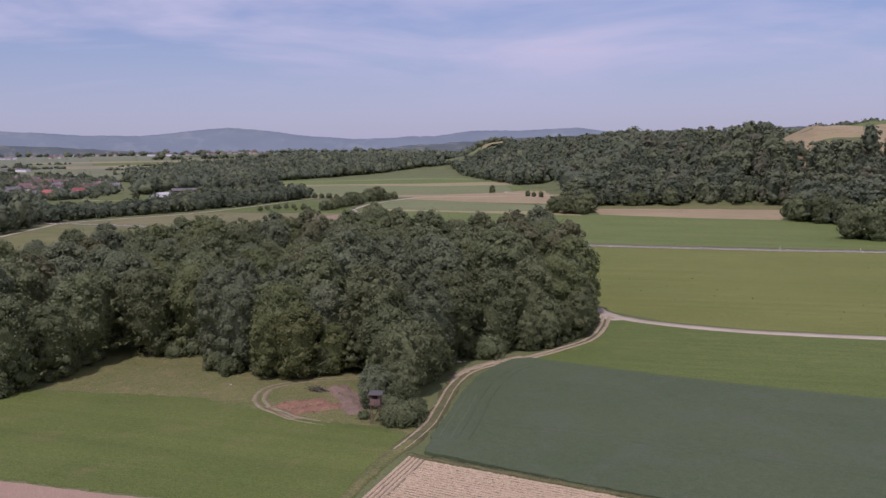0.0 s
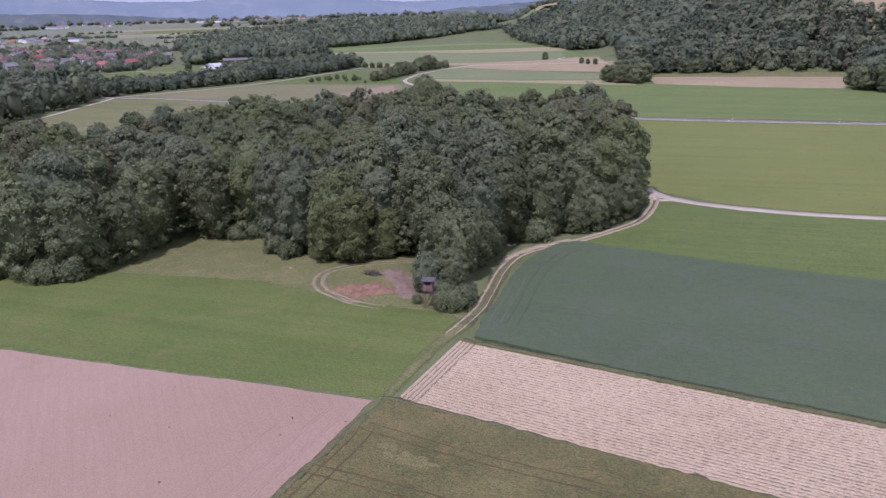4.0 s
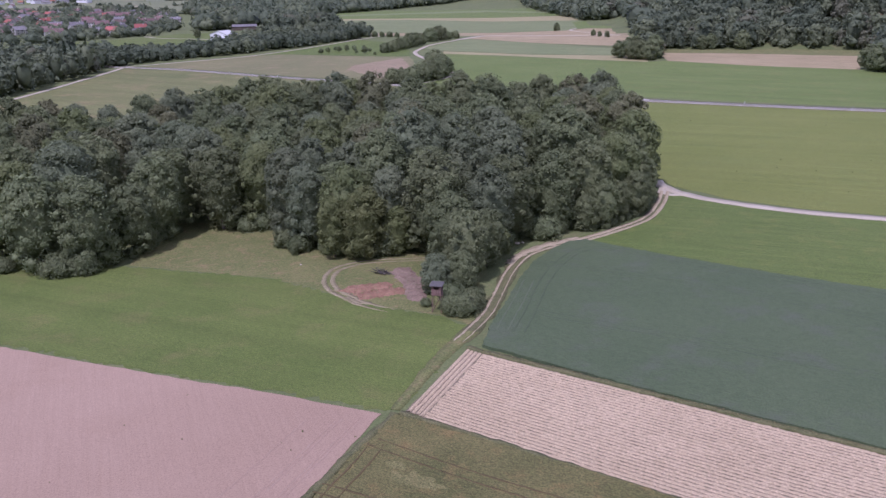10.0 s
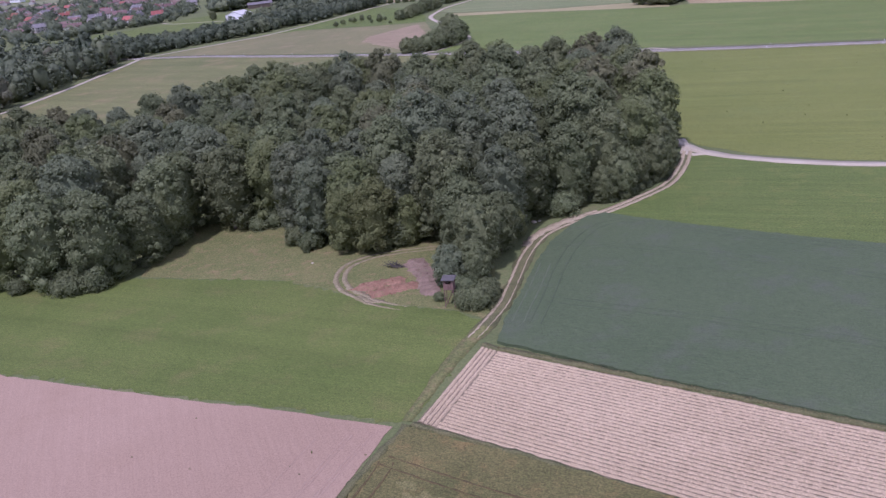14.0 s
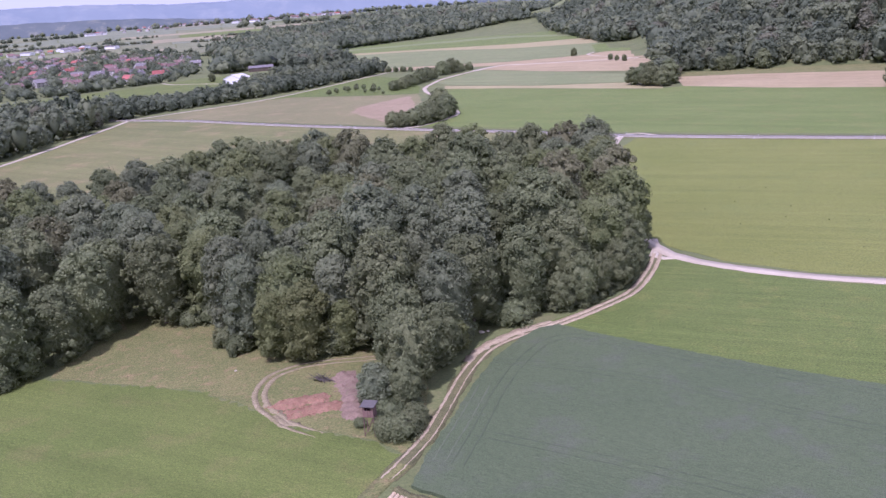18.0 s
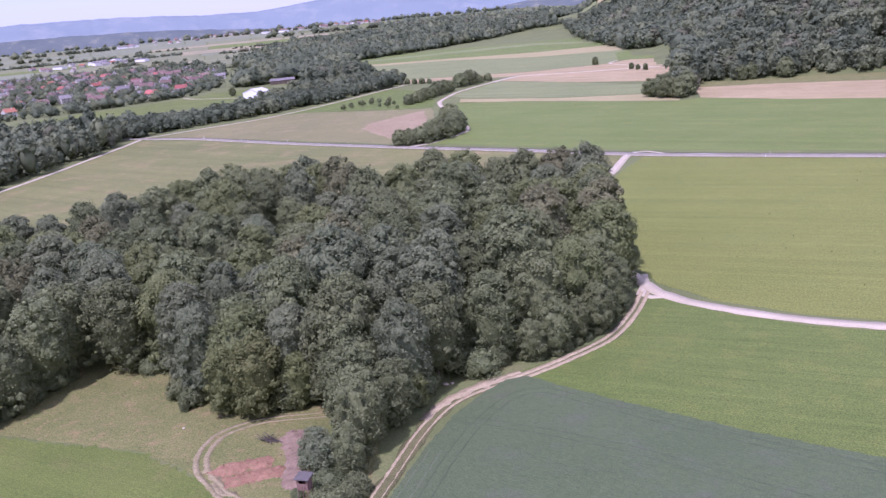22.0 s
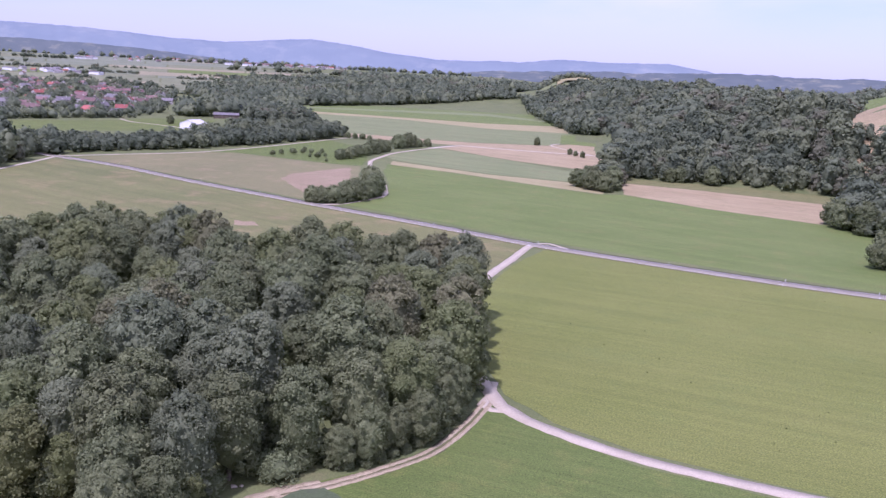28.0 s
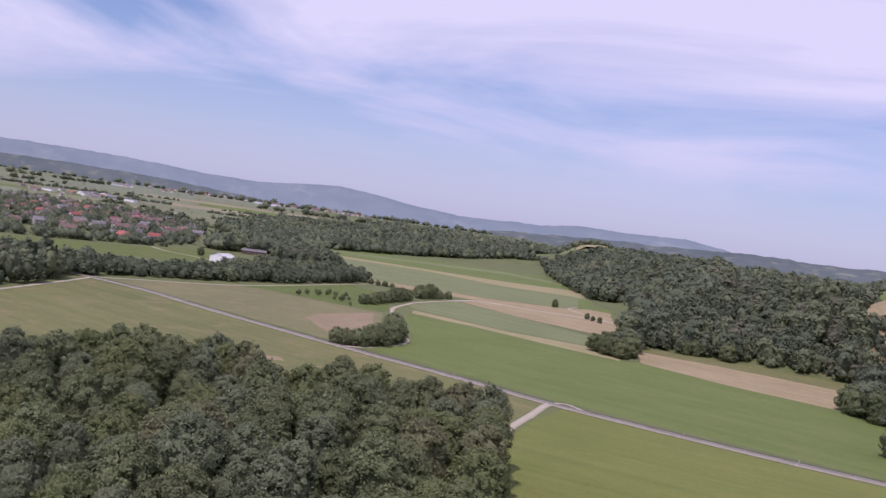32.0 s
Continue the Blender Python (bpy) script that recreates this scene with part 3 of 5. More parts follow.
ribbon("field_verge", [(-9.6, 112.4), (-15.0, 100.6), (-22.9, 81.2), (-42.8, 30.0)], 1.2, 0.22, VERGE, None, "dark grass strip beside the bare soil", 1.2, 0.12, 0.24)
ribbon("field_verge", [(1.2, 141.5), (-1.8, 135.5), (-5.8, 125.5), (-9.8, 113.5)], [3.0, 2.6, 1.9, 1.5], 0.09, ROUGH_MEADOW, None, "worn grass along the end of the beds", 1.5, 0.1)
ribbon("field_verge", [(-9.0, 112.6), (14.4, 96.6), (44.4, 75.9), (110, 30.8)], 0.8, 0.30, VERGE, None, "dark grass line between beds and grain", 1.2, 0.18, 0.3)
for ob in bpy.data.objects:
    if ob.name.startswith("field_verge"):
        tagged(ob, category="verge", kind="structure")

# tramlines: pressed wheel lines in the standing crops
def tram(points, parent, z, material, label):
    for off in (-0.95, 0.95):
        ribbon("wheel_line", points, 0.26, z, material, parent, label, 0.8, 0.06, 0.05, off)


DARK_LINE = surface("dark_wheel_line", (0.062, 0.088, 0.042), (0.088, 0.114, 0.057), 2.0, 0.2, relief=0.6)
PALE_LINE = surface("pale_wheel_line", (0.095, 0.122, 0.064), (0.122, 0.146, 0.082), 2.0, 0.2, relief=0.6)
tram([(9.0, 139.5), (12.0, 150.0), (15.0, 162.0), (19.0, 174.0), (24.5, 184.0), (30.5, 186.5), (38.5, 180.8), (50, 172), (80, 152), (150, 110)], dark_crop, 0.57, DARK_LINE, "pressed wheel line round the crop")
tram([(15, 177), (24.9, 173), (44, 162.5), (71, 142.5), (140, 97)], dark_crop, 0.572, DARK_LINE, "pressed wheel line through the crop")
tram([(12, 149), (40, 133), (80, 107), (130, 74)], dark_crop, 0.573, DARK_LINE, "pressed wheel line through the crop")
tram([(6.5, 141), (10.2, 155), (13.0, 166)], dark_crop, 0.577, PALE_LINE, "paler wheel line at the crop's edge")
tram([(-11.9, 103.7), (0.1, 95.4), (20.5, 83.0), (60, 56.0), (100, 29)], ripening, 0.64, LAID_CROP, "pressed brown wheel line in the grain")
tram([(-17.5, 93.3), (-7.8, 88.1), (0.1, 83.4), (10, 76.5), (60, 42)], ripening, 0.642, LAID_CROP, "pressed brown wheel line in the grain")
tram([(-11.5, 103.2), (-12.6, 99.5), (-15.4, 92.5), (-24.0, 71.0), (-38, 36)], ripening, 0.645, LAID_CROP, "wheel line along the edge of the grain")
tram([(-23.0, 76.5), (-10, 72.5), (20, 54), (60, 27)], ripening, 0.641, LAID_CROP, "pressed brown wheel line in the grain")
FLAT_CROP = surface("wind_laid_crop", (0.108, 0.112, 0.036), (0.215, 0.192, 0.072), 2.8, 0.3, relief=1.0, speck=0.7, speck_size=0.5, third=(0.205, 0.172, 0.064), stretch=(0.3, 1, 1), turn=50)
rng_l = random.Random(15)
for x, y, wide, high in [(-5.9, 94.4, 3.4, 1.7), (-8.6, 97.8, 1.6, 1.0), (-10.2, 84.2, 2.4, 1.6), (-13.0, 80.5, 1.5, 1.1), (3.5, 88.5, 2.2, 1.0)]:
    bend = [rng_l.uniform(0.55, 1.15) for _ in range(14)]
    ring_l = [(x + wide * bend[k] * math.cos(k * 0.449), y + high * bend[k] * math.sin(k * 0.449) - 0.5 * wide * bend[k] * math.cos(k * 0.449)) for k in range(14)]
    sheet("laid_patch", ring_l, 0.632, FLAT_CROP, "pale patch of grain laid by wind", depth=0.05, ragged=0.2, step=0.6, parent=ripening)


def beds():
    """Long raised beds of pale straw-covered soil, and three beds across their end."""
    rng = np.random.RandomState(5)
    a0, a1 = np.array(BED_LINE_A[0]), np.array(BED_LINE_A[1])
    b0, b1 = np.array(BED_LINE_B[0]), np.array(BED_LINE_B[1])
    holder = tagged(empty("bed_rows"), "long pale beds of dry straw and soil on the field", "crop rows", kind="structure")

    def bed(p, q, wide, name):
        p, q = np.array(p), np.array(q)
        length = np.linalg.norm(q - p)
        n = max(4, int(length / 0.32))
        way = (q - p) / length
        side = np.array([-way[1], way[0]])
        prof = [(-0.5, 0.03), (-0.34, 0.17), (0.0, 0.22), (0.34, 0.17), (0.5, 0.03)]
        v = []
        for k in range(n + 1):
            c = p + (q - p) * k / n
            gap = 0.55 + 0.45 * rng.rand() if rng.rand() > 0.12 else 0.35
            for s, h in prof:
                xy = c + side * (s * wide * (0.70 + 0.30 * gap) * (0.8 + 0.3 * rng.rand())) + way * rng.randn() * 0.05
                v.append((*xy, 0.05 + h * gap * (0.6 + 0.7 * rng.rand())))
        f = [(k * 5 + j, k * 5 + j + 5, k * 5 + j + 6, k * 5 + j + 1) for k in range(n) for j in range(4)]
        part(name, raw(name, v, f, BED), BED, holder)

    rows = 29
    for i in range(rows):
        t = (i + 0.5) / rows
        p, q = a0 + (b0 - a0) * t, a1 + (b1 - a1) * t
        way = (q - p) / np.linalg.norm(q - p)
        start = p + way * (3.05 + rng.rand() * 0.3)
        bed(start, q, 0.66, "straw_bed")
    for i in range(4):
        way = (a1 - a0) / np.linalg.norm(a1 - a0)
        bed(a0 + way * (0.4 + 0.74 * i), b0 + way * (0.4 + 0.74 * i), 0.64, "headland_bed")


beds()

# ---- roads and tracks ----
main_line = [(-262, 668), (-240, 655), (-186, 624), (-114, 567), (-29.5, 506), (29.5, 466), (77, 431.5), (128, 403.5), (168, 383.5), (198, 371), (270, 341), (420, 284)]
verge = ribbon("road_verge", main_line, 11.0, 0.07, VERGE, None, "grass verge along the country road", 12)
tagged(verge, category="verge", kind="structure")
main_road = ribbon("main_road", main_line, 6.4, 0.13, ASPHALT, None, "grey asphalt country road", 12)
tagged(main_road, category="road", kind="structure")
for off in (-2.95, 2.95):
    ribbon("edge_line", main_line, 0.16, 0.145, PAINT_LINE, main_road, "white painted edge line", 12, 0, 0.015, off)


def lane(name, points, width, label, material=GRAVEL, z=0.11, ragged=0.12, step=3.0):
    return tagged(ribbon(name, points, width, z, material, None, label, step, ragged), category="track", kind="structure")


lane("gravel_road", [(79.5, 434), (74.5, 426.5), (64.6, 392), (59.5, 375), (54.2, 352), (51.6, 320), (51.2, 290), (52.6, 266), (56.2, 248), (60.5, 236.5), (69.5, 226.5), (85, 215.5), (107, 205.8), (150, 190), (240, 161), (400, 128)],
     3.7, "pale gravel field road")
lane("road_mouth", [(67.5, 439.5), (74.2, 431), (77.5, 433), (84, 436.5), (92, 424.5)], 1.8, "gravel edge where the field road joins", z=0.118)
lane("road_mouth", [(57.6, 254), (56.6, 244), (54.8, 238.5), (57, 236), (61.5, 235.8)], 2.4, "gravel corner of the forking field road", z=0.105)
lane("side_road", [(-31, 508.5), (-20, 515), (-11.4, 530), (-3.2, 548), (-1.5, 562), (-4.5, 588), (-9.0, 617), (-17, 650), (-21.5, 678), (-29, 715), (-31.5, 746), (-27, 785), (-18.9, 826), (11, 899), (33, 935), (60, 928), (94, 920), (160, 908)],
     3.4, "pale gravel side road curving past a hedge")
lane("far_side_road", [(6, 888), (14, 906), (33, 936), (60, 929), (94, 921), (165, 907)], 7.0, "pale gravel road between the tan fields", z=0.13)
lane("bend_track", [(-238, 651), (-236, 620), (-235, 579), (-233.6, 516), (-235.5, 459), (-246, 390), (-268, 310)], 3.2, "pale dirt track beside the riverside wood")
lane("riverside_track", [(-243, 655), (-228, 667), (-210.7, 686), (-164.5, 736), (-130, 815), (-96, 917), (-70, 985)], 2.8, "pale track along the riverside trees")
lane("barn_track", [(-252, 962), (-290, 990), (-325, 1010), (-352, 1045)], 3.0, "pale track from the barn to the village")
lane("far_track", [(139, 1040), (128, 1005), (140, 960), (160, 910)], 3.0, "pale track at the foot of the wooded hill")

# the farm track round the wood: two worn ruts with grass between
track_line = [(55.6, 240.5), (51.2, 226.6), (44.8, 212.6), (35.6, 202.6), (26.6, 195.0), (19.3, 190.6), (13.4, 184.2), (9.4, 174.0), (6.9, 163.4), (4.2, 151.5), (1.7, 144.6), (-1.4, 137.6)]
farm_track = tagged(empty("farm_track"), "worn dirt farm track round the edge of the wood", "track", kind="structure")
ribbon("track_middle", track_line, 2.9, 0.075, VERGE, farm_track, "grass strip of the track", 2, 0.25, 0.12, -0.6)
ribbon("rut", track_line, [0.95, 0.95, 0.95, 0.95, 1.2, 1.0, 0.6, 0.25, 0.22, 0.25, 0.15], 0.107, TRACK_DIRT, farm_track, "", 0.8, 0.05, 0.1, -1.4)
ribbon("rut", track_line, [0.95, 0.95, 0.95, 0.9, 1.5, 1.2, 0.8, 0.5, 0.5, 0.55, 0.3], 0.107, TRACK_DIRT, farm_track, "", 0.8, 0.06, 0.1, 0.2)
ribbon("worn_patch", [(26.5, 196.8), (20.4, 192.4), (13.6, 185.7), (9.6, 178)], [1.2, 2.6, 2.5, 1.2], 0.112, TRACK_DIRT, farm_track, "bare worn dirt", 1.2, 0.3)
ring_line = [(-7, 182.4), (-12, 182.0), (-18.2, 181.4), (-22.6, 179.4), (-25.8, 175.6), (-26.4, 169.4), (-24.8, 164.0), (-21.6, 159.6), (-18.4, 155.8), (-12.8, 151.8)]
ring = tagged(empty("ring_track"), "faint looping wheel track round the rubble heap", "track", kind="structure")
ribbon("rut", ring_line, [0.15, 0.4, 0.6, 0.8, 0.95, 1.0, 1.0, 0.9, 0.7, 0.12], 0.075, TRACK_FADED, ring, "", 0.7, 0.06, 0.1, -0.85)
ribbon("rut", ring_line, [0.15, 0.4, 0.6, 0.8, 0.95, 1.0, 1.0, 0.9, 0.7, 0.12], 0.075, TRACK_FADED, ring, "", 0.7, 0.06, 0.1, 0.85)
ribbon("worn_patch", [(-21.8, 159.5), (-19.5, 156.8), (-15.5, 155.0)], [0.9, 1.6, 0.5], 0.07, TRACK_FADED, ring, "bare trampled dirt", 0.8, 0.4)
ribbon("worn_patch", [(-24.5, 165), (-22.0, 161.5), (-19.0, 159.5)], [0.5, 1.6, 0.5], 0.072, TRACK_FADED, ring, "bare trampled dirt", 0.8, 0.4)

# ---- fields beyond the main road ----
sheet("dry_meadow", [(-232, 470), (-230, 516), (-232, 579), (-233, 640), (-186, 616), (-114, 563), (-31, 503), (29, 463), (73, 429), (62, 391), (57, 375), (51.5, 352), (49, 320), (48, 290), (-60, 310), (-150, 280), (-200, 330), (-236, 400)],
      0.045, FAR_DRY, "dry yellowish meadow between the wood and the road", step=6)
sheet("pink_patch", [(-58, 449), (-48, 447), (-44, 438), (-55, 437)], 0.06, FAR_PINK, "small bare patch in the dry meadow", ragged=0.8)
sheet("olive_field", [(-225, 656), (-186, 631), (-114, 579), (-36, 522), (-30, 560), (-26, 626), (-34, 700), (-60, 706), (-140, 745), (-164, 733), (-208, 684)], 0.045, FAR_OLIVE, "olive field beyond the road", step=6)
sheet("orchard_meadow", [(-162, 738), (-140, 748), (-60, 710), (-34, 704), (-36, 752), (-53, 862), (-96, 912), (-128, 815)], 0.05, LIGHT_GREEN, "bright green orchard meadow", step=6)
sheet("ploughed_patch", [(-38, 530), (-72, 606), (-70, 634), (-40, 690), (-30, 620), (-31, 570)], 0.07, FAR_PINK, "ploughed pinkish patch beside the hedge", ragged=0.6)
sheet("far_green_field", [(-20, 513), (-7, 532), (1.0, 561), (-5, 617), (-15, 677), (-17, 727), (34, 691), (92, 644), (126, 616), (145, 623), (188, 578), (241, 541), (262, 520), (290, 440), (270, 352), (198, 381), (132, 414), (77, 444), (29, 479)],
      0.045, FAR_GREEN, "wide green field beyond the country road", step=6)
sheet("tan_strip", [(146, 625), (188, 580.5), (241, 543.5), (262, 590), (278, 632), (205, 672), (153, 690)], 0.05, FAR_TAN, "tan stubble strip below the wooded hill", step=5)
sheet("hill_foot_grass", [(153, 691), (205, 673), (278, 633), (296, 662), (292, 686), (233, 706), (164, 722)], 0.045, ROUGH_MEADOW, "rough grass below the wooded hill", step=5)
sheet("grey_green_field", [(-26, 784), (-17, 821), (14, 893), (79, 812), (131, 741), (121, 677), (58, 700), (-12, 757)], 0.05, FAR_GREY, "grey-green young crop", step=6)
sheet("straw_margin", [(-16, 752), (58, 696), (121, 673), (132, 738), (140, 766), (158, 770), (150, 700), (131, 619), (92, 648), (34, 695), (-15, 722)], 0.045, FAR_STRAW, "straw-coloured margin between two fields", step=6)
sheet("pink_field", [(15, 897), (34, 935), (94, 919), (172, 904), (160, 780), (139, 766), (79, 815)], 0.055, FAR_TAN, "tan harvested field", step=6)
sheet("pink_field_far", [(-110, 987), (-36, 958), (4, 948), (34, 940), (94, 925), (172, 910), (198, 1015), (150, 1038), (122, 1003), (40, 985), (-116, 1030)], 0.05, FAR_TAN, "tan strip of bare field", step=6)
sheet("strip_field_green", [(-116, 1032), (40, 988), (122, 1006), (139, 1040), (172, 1190), (168, 1230), (57, 1242), (-66, 1351), (-215, 1379), (-180, 1200)], 0.05, FAR_GREY, "green strip field", step=8)
sheet("strip_field_straw", [(-216, 1381), (-66, 1353), (57, 1244), (168, 1232), (182, 1390), (58, 1364), (-60, 1400), (-230, 1442)], 0.055, FAR_STRAW, "straw-coloured strip field", step=8)
sheet("strip_field_far", [(-231, 1444), (-60, 1402), (58, 1366), (182, 1392), (182, 1561), (117, 1890), (61, 2132), (-258, 1616)], 0.05, FAR_GREEN, "far green strip field", step=8)
sheet("strip_field_last", [(-246, 1530), (60, 1600), (156, 1500), (160, 1555), (60, 1690), (-252, 1575)], 0.06, FAR_GREY, "far pale strip field", step=8)
sheet("hill_nook_meadow", [(141, 1042), (154, 1190), (180, 1205), (216, 1168), (190, 1020)], 0.06, FAR_GREEN, "small green meadow at the foot of the hill", step=6)
sheet("village_green", [(-470, 880), (-400, 842), (-330, 860), (-262, 905), (-236, 957), (-262, 1110), (-330, 1085), (-345, 1020), (-400, 960)], 0.05, MEADOW, "green meadow between village and riverside trees", step=8)


# ---- trees ----
def ball(n=4):
    """A sphere of quads: unit vertices and faces."""
    v, f, seen = [], [], {}
    for axis in range(3):
        for sign in (-1, 1):
            ids = {}
            for i in range(n + 1):
                for j in range(n + 1):
                    a, b = math.tan((i / n - 0.5) * math.pi / 2), math.tan((j / n - 0.5) * math.pi / 2)
                    p = [0, 0, 0]
                    p[axis], p[(axis + 1) % 3], p[(axis + 2) % 3] = sign, a * sign, b
                    q = Vector(p).normalized()
                    key = tuple(round(c, 4) for c in q)
                    if key not in seen:
                        seen[key] = len(v)
                        v.append(tuple(q))
                    ids[i, j] = seen[key]
            for i in range(n):
                for j in range(n):
                    f.append((ids[i, j], ids[i + 1, j], ids[i + 1, j + 1], ids[i, j + 1]))
    return np.array(v), np.array(f)


BALL_V, BALL_F = ball(3)
SMALL_V, SMALL_F = ball(2)
LUMP_V = np.array([(1, 0, 0), (-1, 0, 0), (0, 1, 0), (0, -1, 0), (0, 0, 1), (0, 0, -1)], float) * 1.15
LUMP_F = np.array([(0, 2, 4), (2, 1, 4), (1, 3, 4), (3, 0, 4), (2, 0, 5), (1, 2, 5), (3, 1, 5), (0, 3, 5)])
TRI_F = np.concatenate([BALL_F[:, [0, 1, 2]], BALL_F[:, [0, 2, 3]]])
SMALL_F = np.concatenate([SMALL_F[:, [0, 1, 2]], SMALL_F[:, [0, 2, 3]]])



def even(n, lowest=-0.93, upper=0.42):
    """Directions spread over a sphere: a share of them over its upper half, the rest down the sides."""
    k = np.arange(n) + 0.5
    z = np.where(k < upper * n, 1 - k / (upper * n), lowest * (k / n - upper) / (1 - upper))
    a = 2.399963 * k
    r = np.sqrt(1 - z * z)
    return np.stack([r * np.cos(a), r * np.sin(a), z], 1)


def crown_arrays(seed, height, wide, low, lobes, leaves, size, coarse=False, slim=0.0):
    """A crown of rounded boughs round a middle: leaf sprays over each bough, and rough green bulk inside. slim: narrows the top."""
    rng = np.random.RandomState(seed)
    dome = min(wide * 1.15, (height - low) * 0.55)
    cz = height - dome
    d = even(lobes) + 0.9 / math.sqrt(lobes) * rng.randn(lobes, 3)
    d /= np.linalg.norm(d, axis=1)[:, None]
    around = np.arctan2(d[:, 1], d[:, 0])
    wave = 1 + 0.13 * np.sin(2 * around + seed) + 0.10 * np.sin(3 * around + 2.3 * seed)
    rad = wide * 1.75 / math.sqrt(lobes) * (0.50 + 1.15 * rng.rand(lobes) ** 2)
    reach = (0.78 + 0.22 * rng.rand(lobes)) * wave
    girth = np.where(d[:, 2] < 0, np.maximum(1 - d[:, 2] ** 2, 0.08) ** -0.34, 1 - slim * d[:, 2])
    mid = np.stack([d[:, 0] * (wide * girth - rad) * reach, d[:, 1] * (wide * girth - rad) * reach,
                    np.where(d[:, 2] > 0, d[:, 2] * (dome - rad) * (0.86 + 0.14 * reach), d[:, 2] * (cz - low - 0.5 * rad)) + cz], 1)
    mid[:, 2] = np.maximum(mid[:, 2], 0.55 * rad + low)
    flat = np.stack([np.ones(lobes), np.ones(lobes), 0.80 + 0.15 * rng.rand(lobes)], 1) * rad[:, None]

    # the middle of the crown counts as one more, larger bough
    mid = np.vstack([mid, [0, 0, low + (height - low) * 0.47]])
    flat = np.vstack([flat, [wide * 0.72, wide * 0.72, (height - low) * 0.42]])
    d = np.vstack([d, [0, 0, 0.01]])
    share = np.append(rad ** 2 / (rad ** 2).sum(), 0.35)
    sprays = max(lobes * 3, leaves // (6 if coarse else 10))
    near = rng.choice(lobes + 1, sprays, p=share / share.sum())
    w = rng.randn(sprays, 3) + 0.9 * d[near] + [0, 0, 0.25]
    w /= np.linalg.norm(w, axis=1)[:, None]
    lift_by = 0.82 + 0.42 * rng.rand(sprays) ** 1.3
    tilt = 0.30 * rng.randn(sprays, 3)
    k = rng.randint(0, sprays, leaves * 3)
    u = w[k] + 0.36 * rng.randn(len(k), 3)
    u /= np.linalg.norm(u, axis=1)[:, None]
    p = mid[near[k]] + u * flat[near[k]] * (lift_by[k] + 0.07 * rng.randn(len(k)).clip(-2, 1.2))[:, None]
    gone = np.zeros(len(k), bool)
    for j in range(lobes + 1):
        gone |= (((p - mid[j]) / flat[j]) ** 2).sum(1) < 0.62
    keep = np.flatnonzero(~gone)[:leaves]
    p, u, k = p[keep], u[keep], k[keep]
    p[:, 2] = np.maximum(p[:, 2], 0.006 * height)
    n = len(p)
    nrm = 0.7 * u + 0.4 * d[near[k]] + tilt[k] + 0.34 * rng.randn(n, 3) + [0, 0, 0.2]
    nrm /= np.linalg.norm(nrm, axis=1)[:, None]
    t = np.cross(nrm, rng.randn(n, 3))
    t /= np.linalg.norm(t, axis=1)[:, None]
    b = np.cross(nrm, t)
    s = size * (0.6 + 0.8 * rng.rand(n))[:, None]
    e = size * (0.40 + 0.45 * rng.rand(n))[:, None]
    droop = nrm * s * 0.2
    verts = np.stack([p - t * s - droop, p + b * e * 1.7, p + t * s * 0.8 - droop - b * e * 0.4], 1).reshape(-1, 3)
    faces = np.arange(3 * n).reshape(-1, 3)
    bv, bf = LUMP_V, LUMP_F
    vs, fs, base = [verts], [faces], len(verts)
    for j in range(lobes):
        vs.append(mid[j] + bv * flat[j] * (0.66 + 0.22 * rng.rand(len(bv)))[:, None]); fs.append(bf + base); base += len(bv)
    hv, hf = (SMALL_V, SMALL_F) if coarse else (BALL_V, TRI_F)
    vs.append(mid[lobes] + hv * flat[lobes] * (0.84 + 0.14 * rng.rand(len(hv)))[:, None]); fs.append(hf + base)
    out_v = np.concatenate(vs)
    out_v[:, 2] = np.maximum(out_v[:, 2], 0.004 * height)
    return out_v, np.concatenate(fs)


def trunk_mesh(name, seed, height, low, wide):
    rng = random.Random(seed)
    bm = bmesh.new()
    r = height * 0.018
    beam(bm, (0, 0, -0.3), (0.1, 0.05, height * 0.45), r * 1.25, r * 0.75, 8)
    beam(bm, (0.1, 0.05, height * 0.45), (0.2, -0.1, height * 0.86), r * 0.75, r * 0.2, 7)
    for k in range(6):
        a, z = rng.uniform(0, 6.28), height * rng.uniform(0.22, 0.6)
        out = wide * rng.uniform(0.45, 0.75)
        beam(bm, (0.08, 0.03, z), (out * math.cos(a), out * math.sin(a), z + height * rng.uniform(0.08, 0.2)), r * 0.4, r * 0.1, 5)
    mesh = bpy.data.meshes.new(name)
    bm.to_mesh(mesh)
    bm.free()
    mesh.materials.append(BARK)
    return mesh


def tree_thing(name, seed, height, wide, low, leaves, size, material, label, category="tree", clumps=26, slim=0.0):
    """A tree at the origin, to be copied."""
    ob = tagged(empty(name, 0, -600, 0), label, category)
    part("trunk", trunk_mesh("trunk", seed, height, low, wide), BARK, ob)
    v, f = crown_arrays(seed, height, wide, low, clumps, leaves, size, slim=slim)
    leafage = raw("crown", v, f, material)
    leafage.polygons.foreach_set("use_smooth", np.ones(len(f), bool))
    part("crown", leafage, material, ob)
    return ob


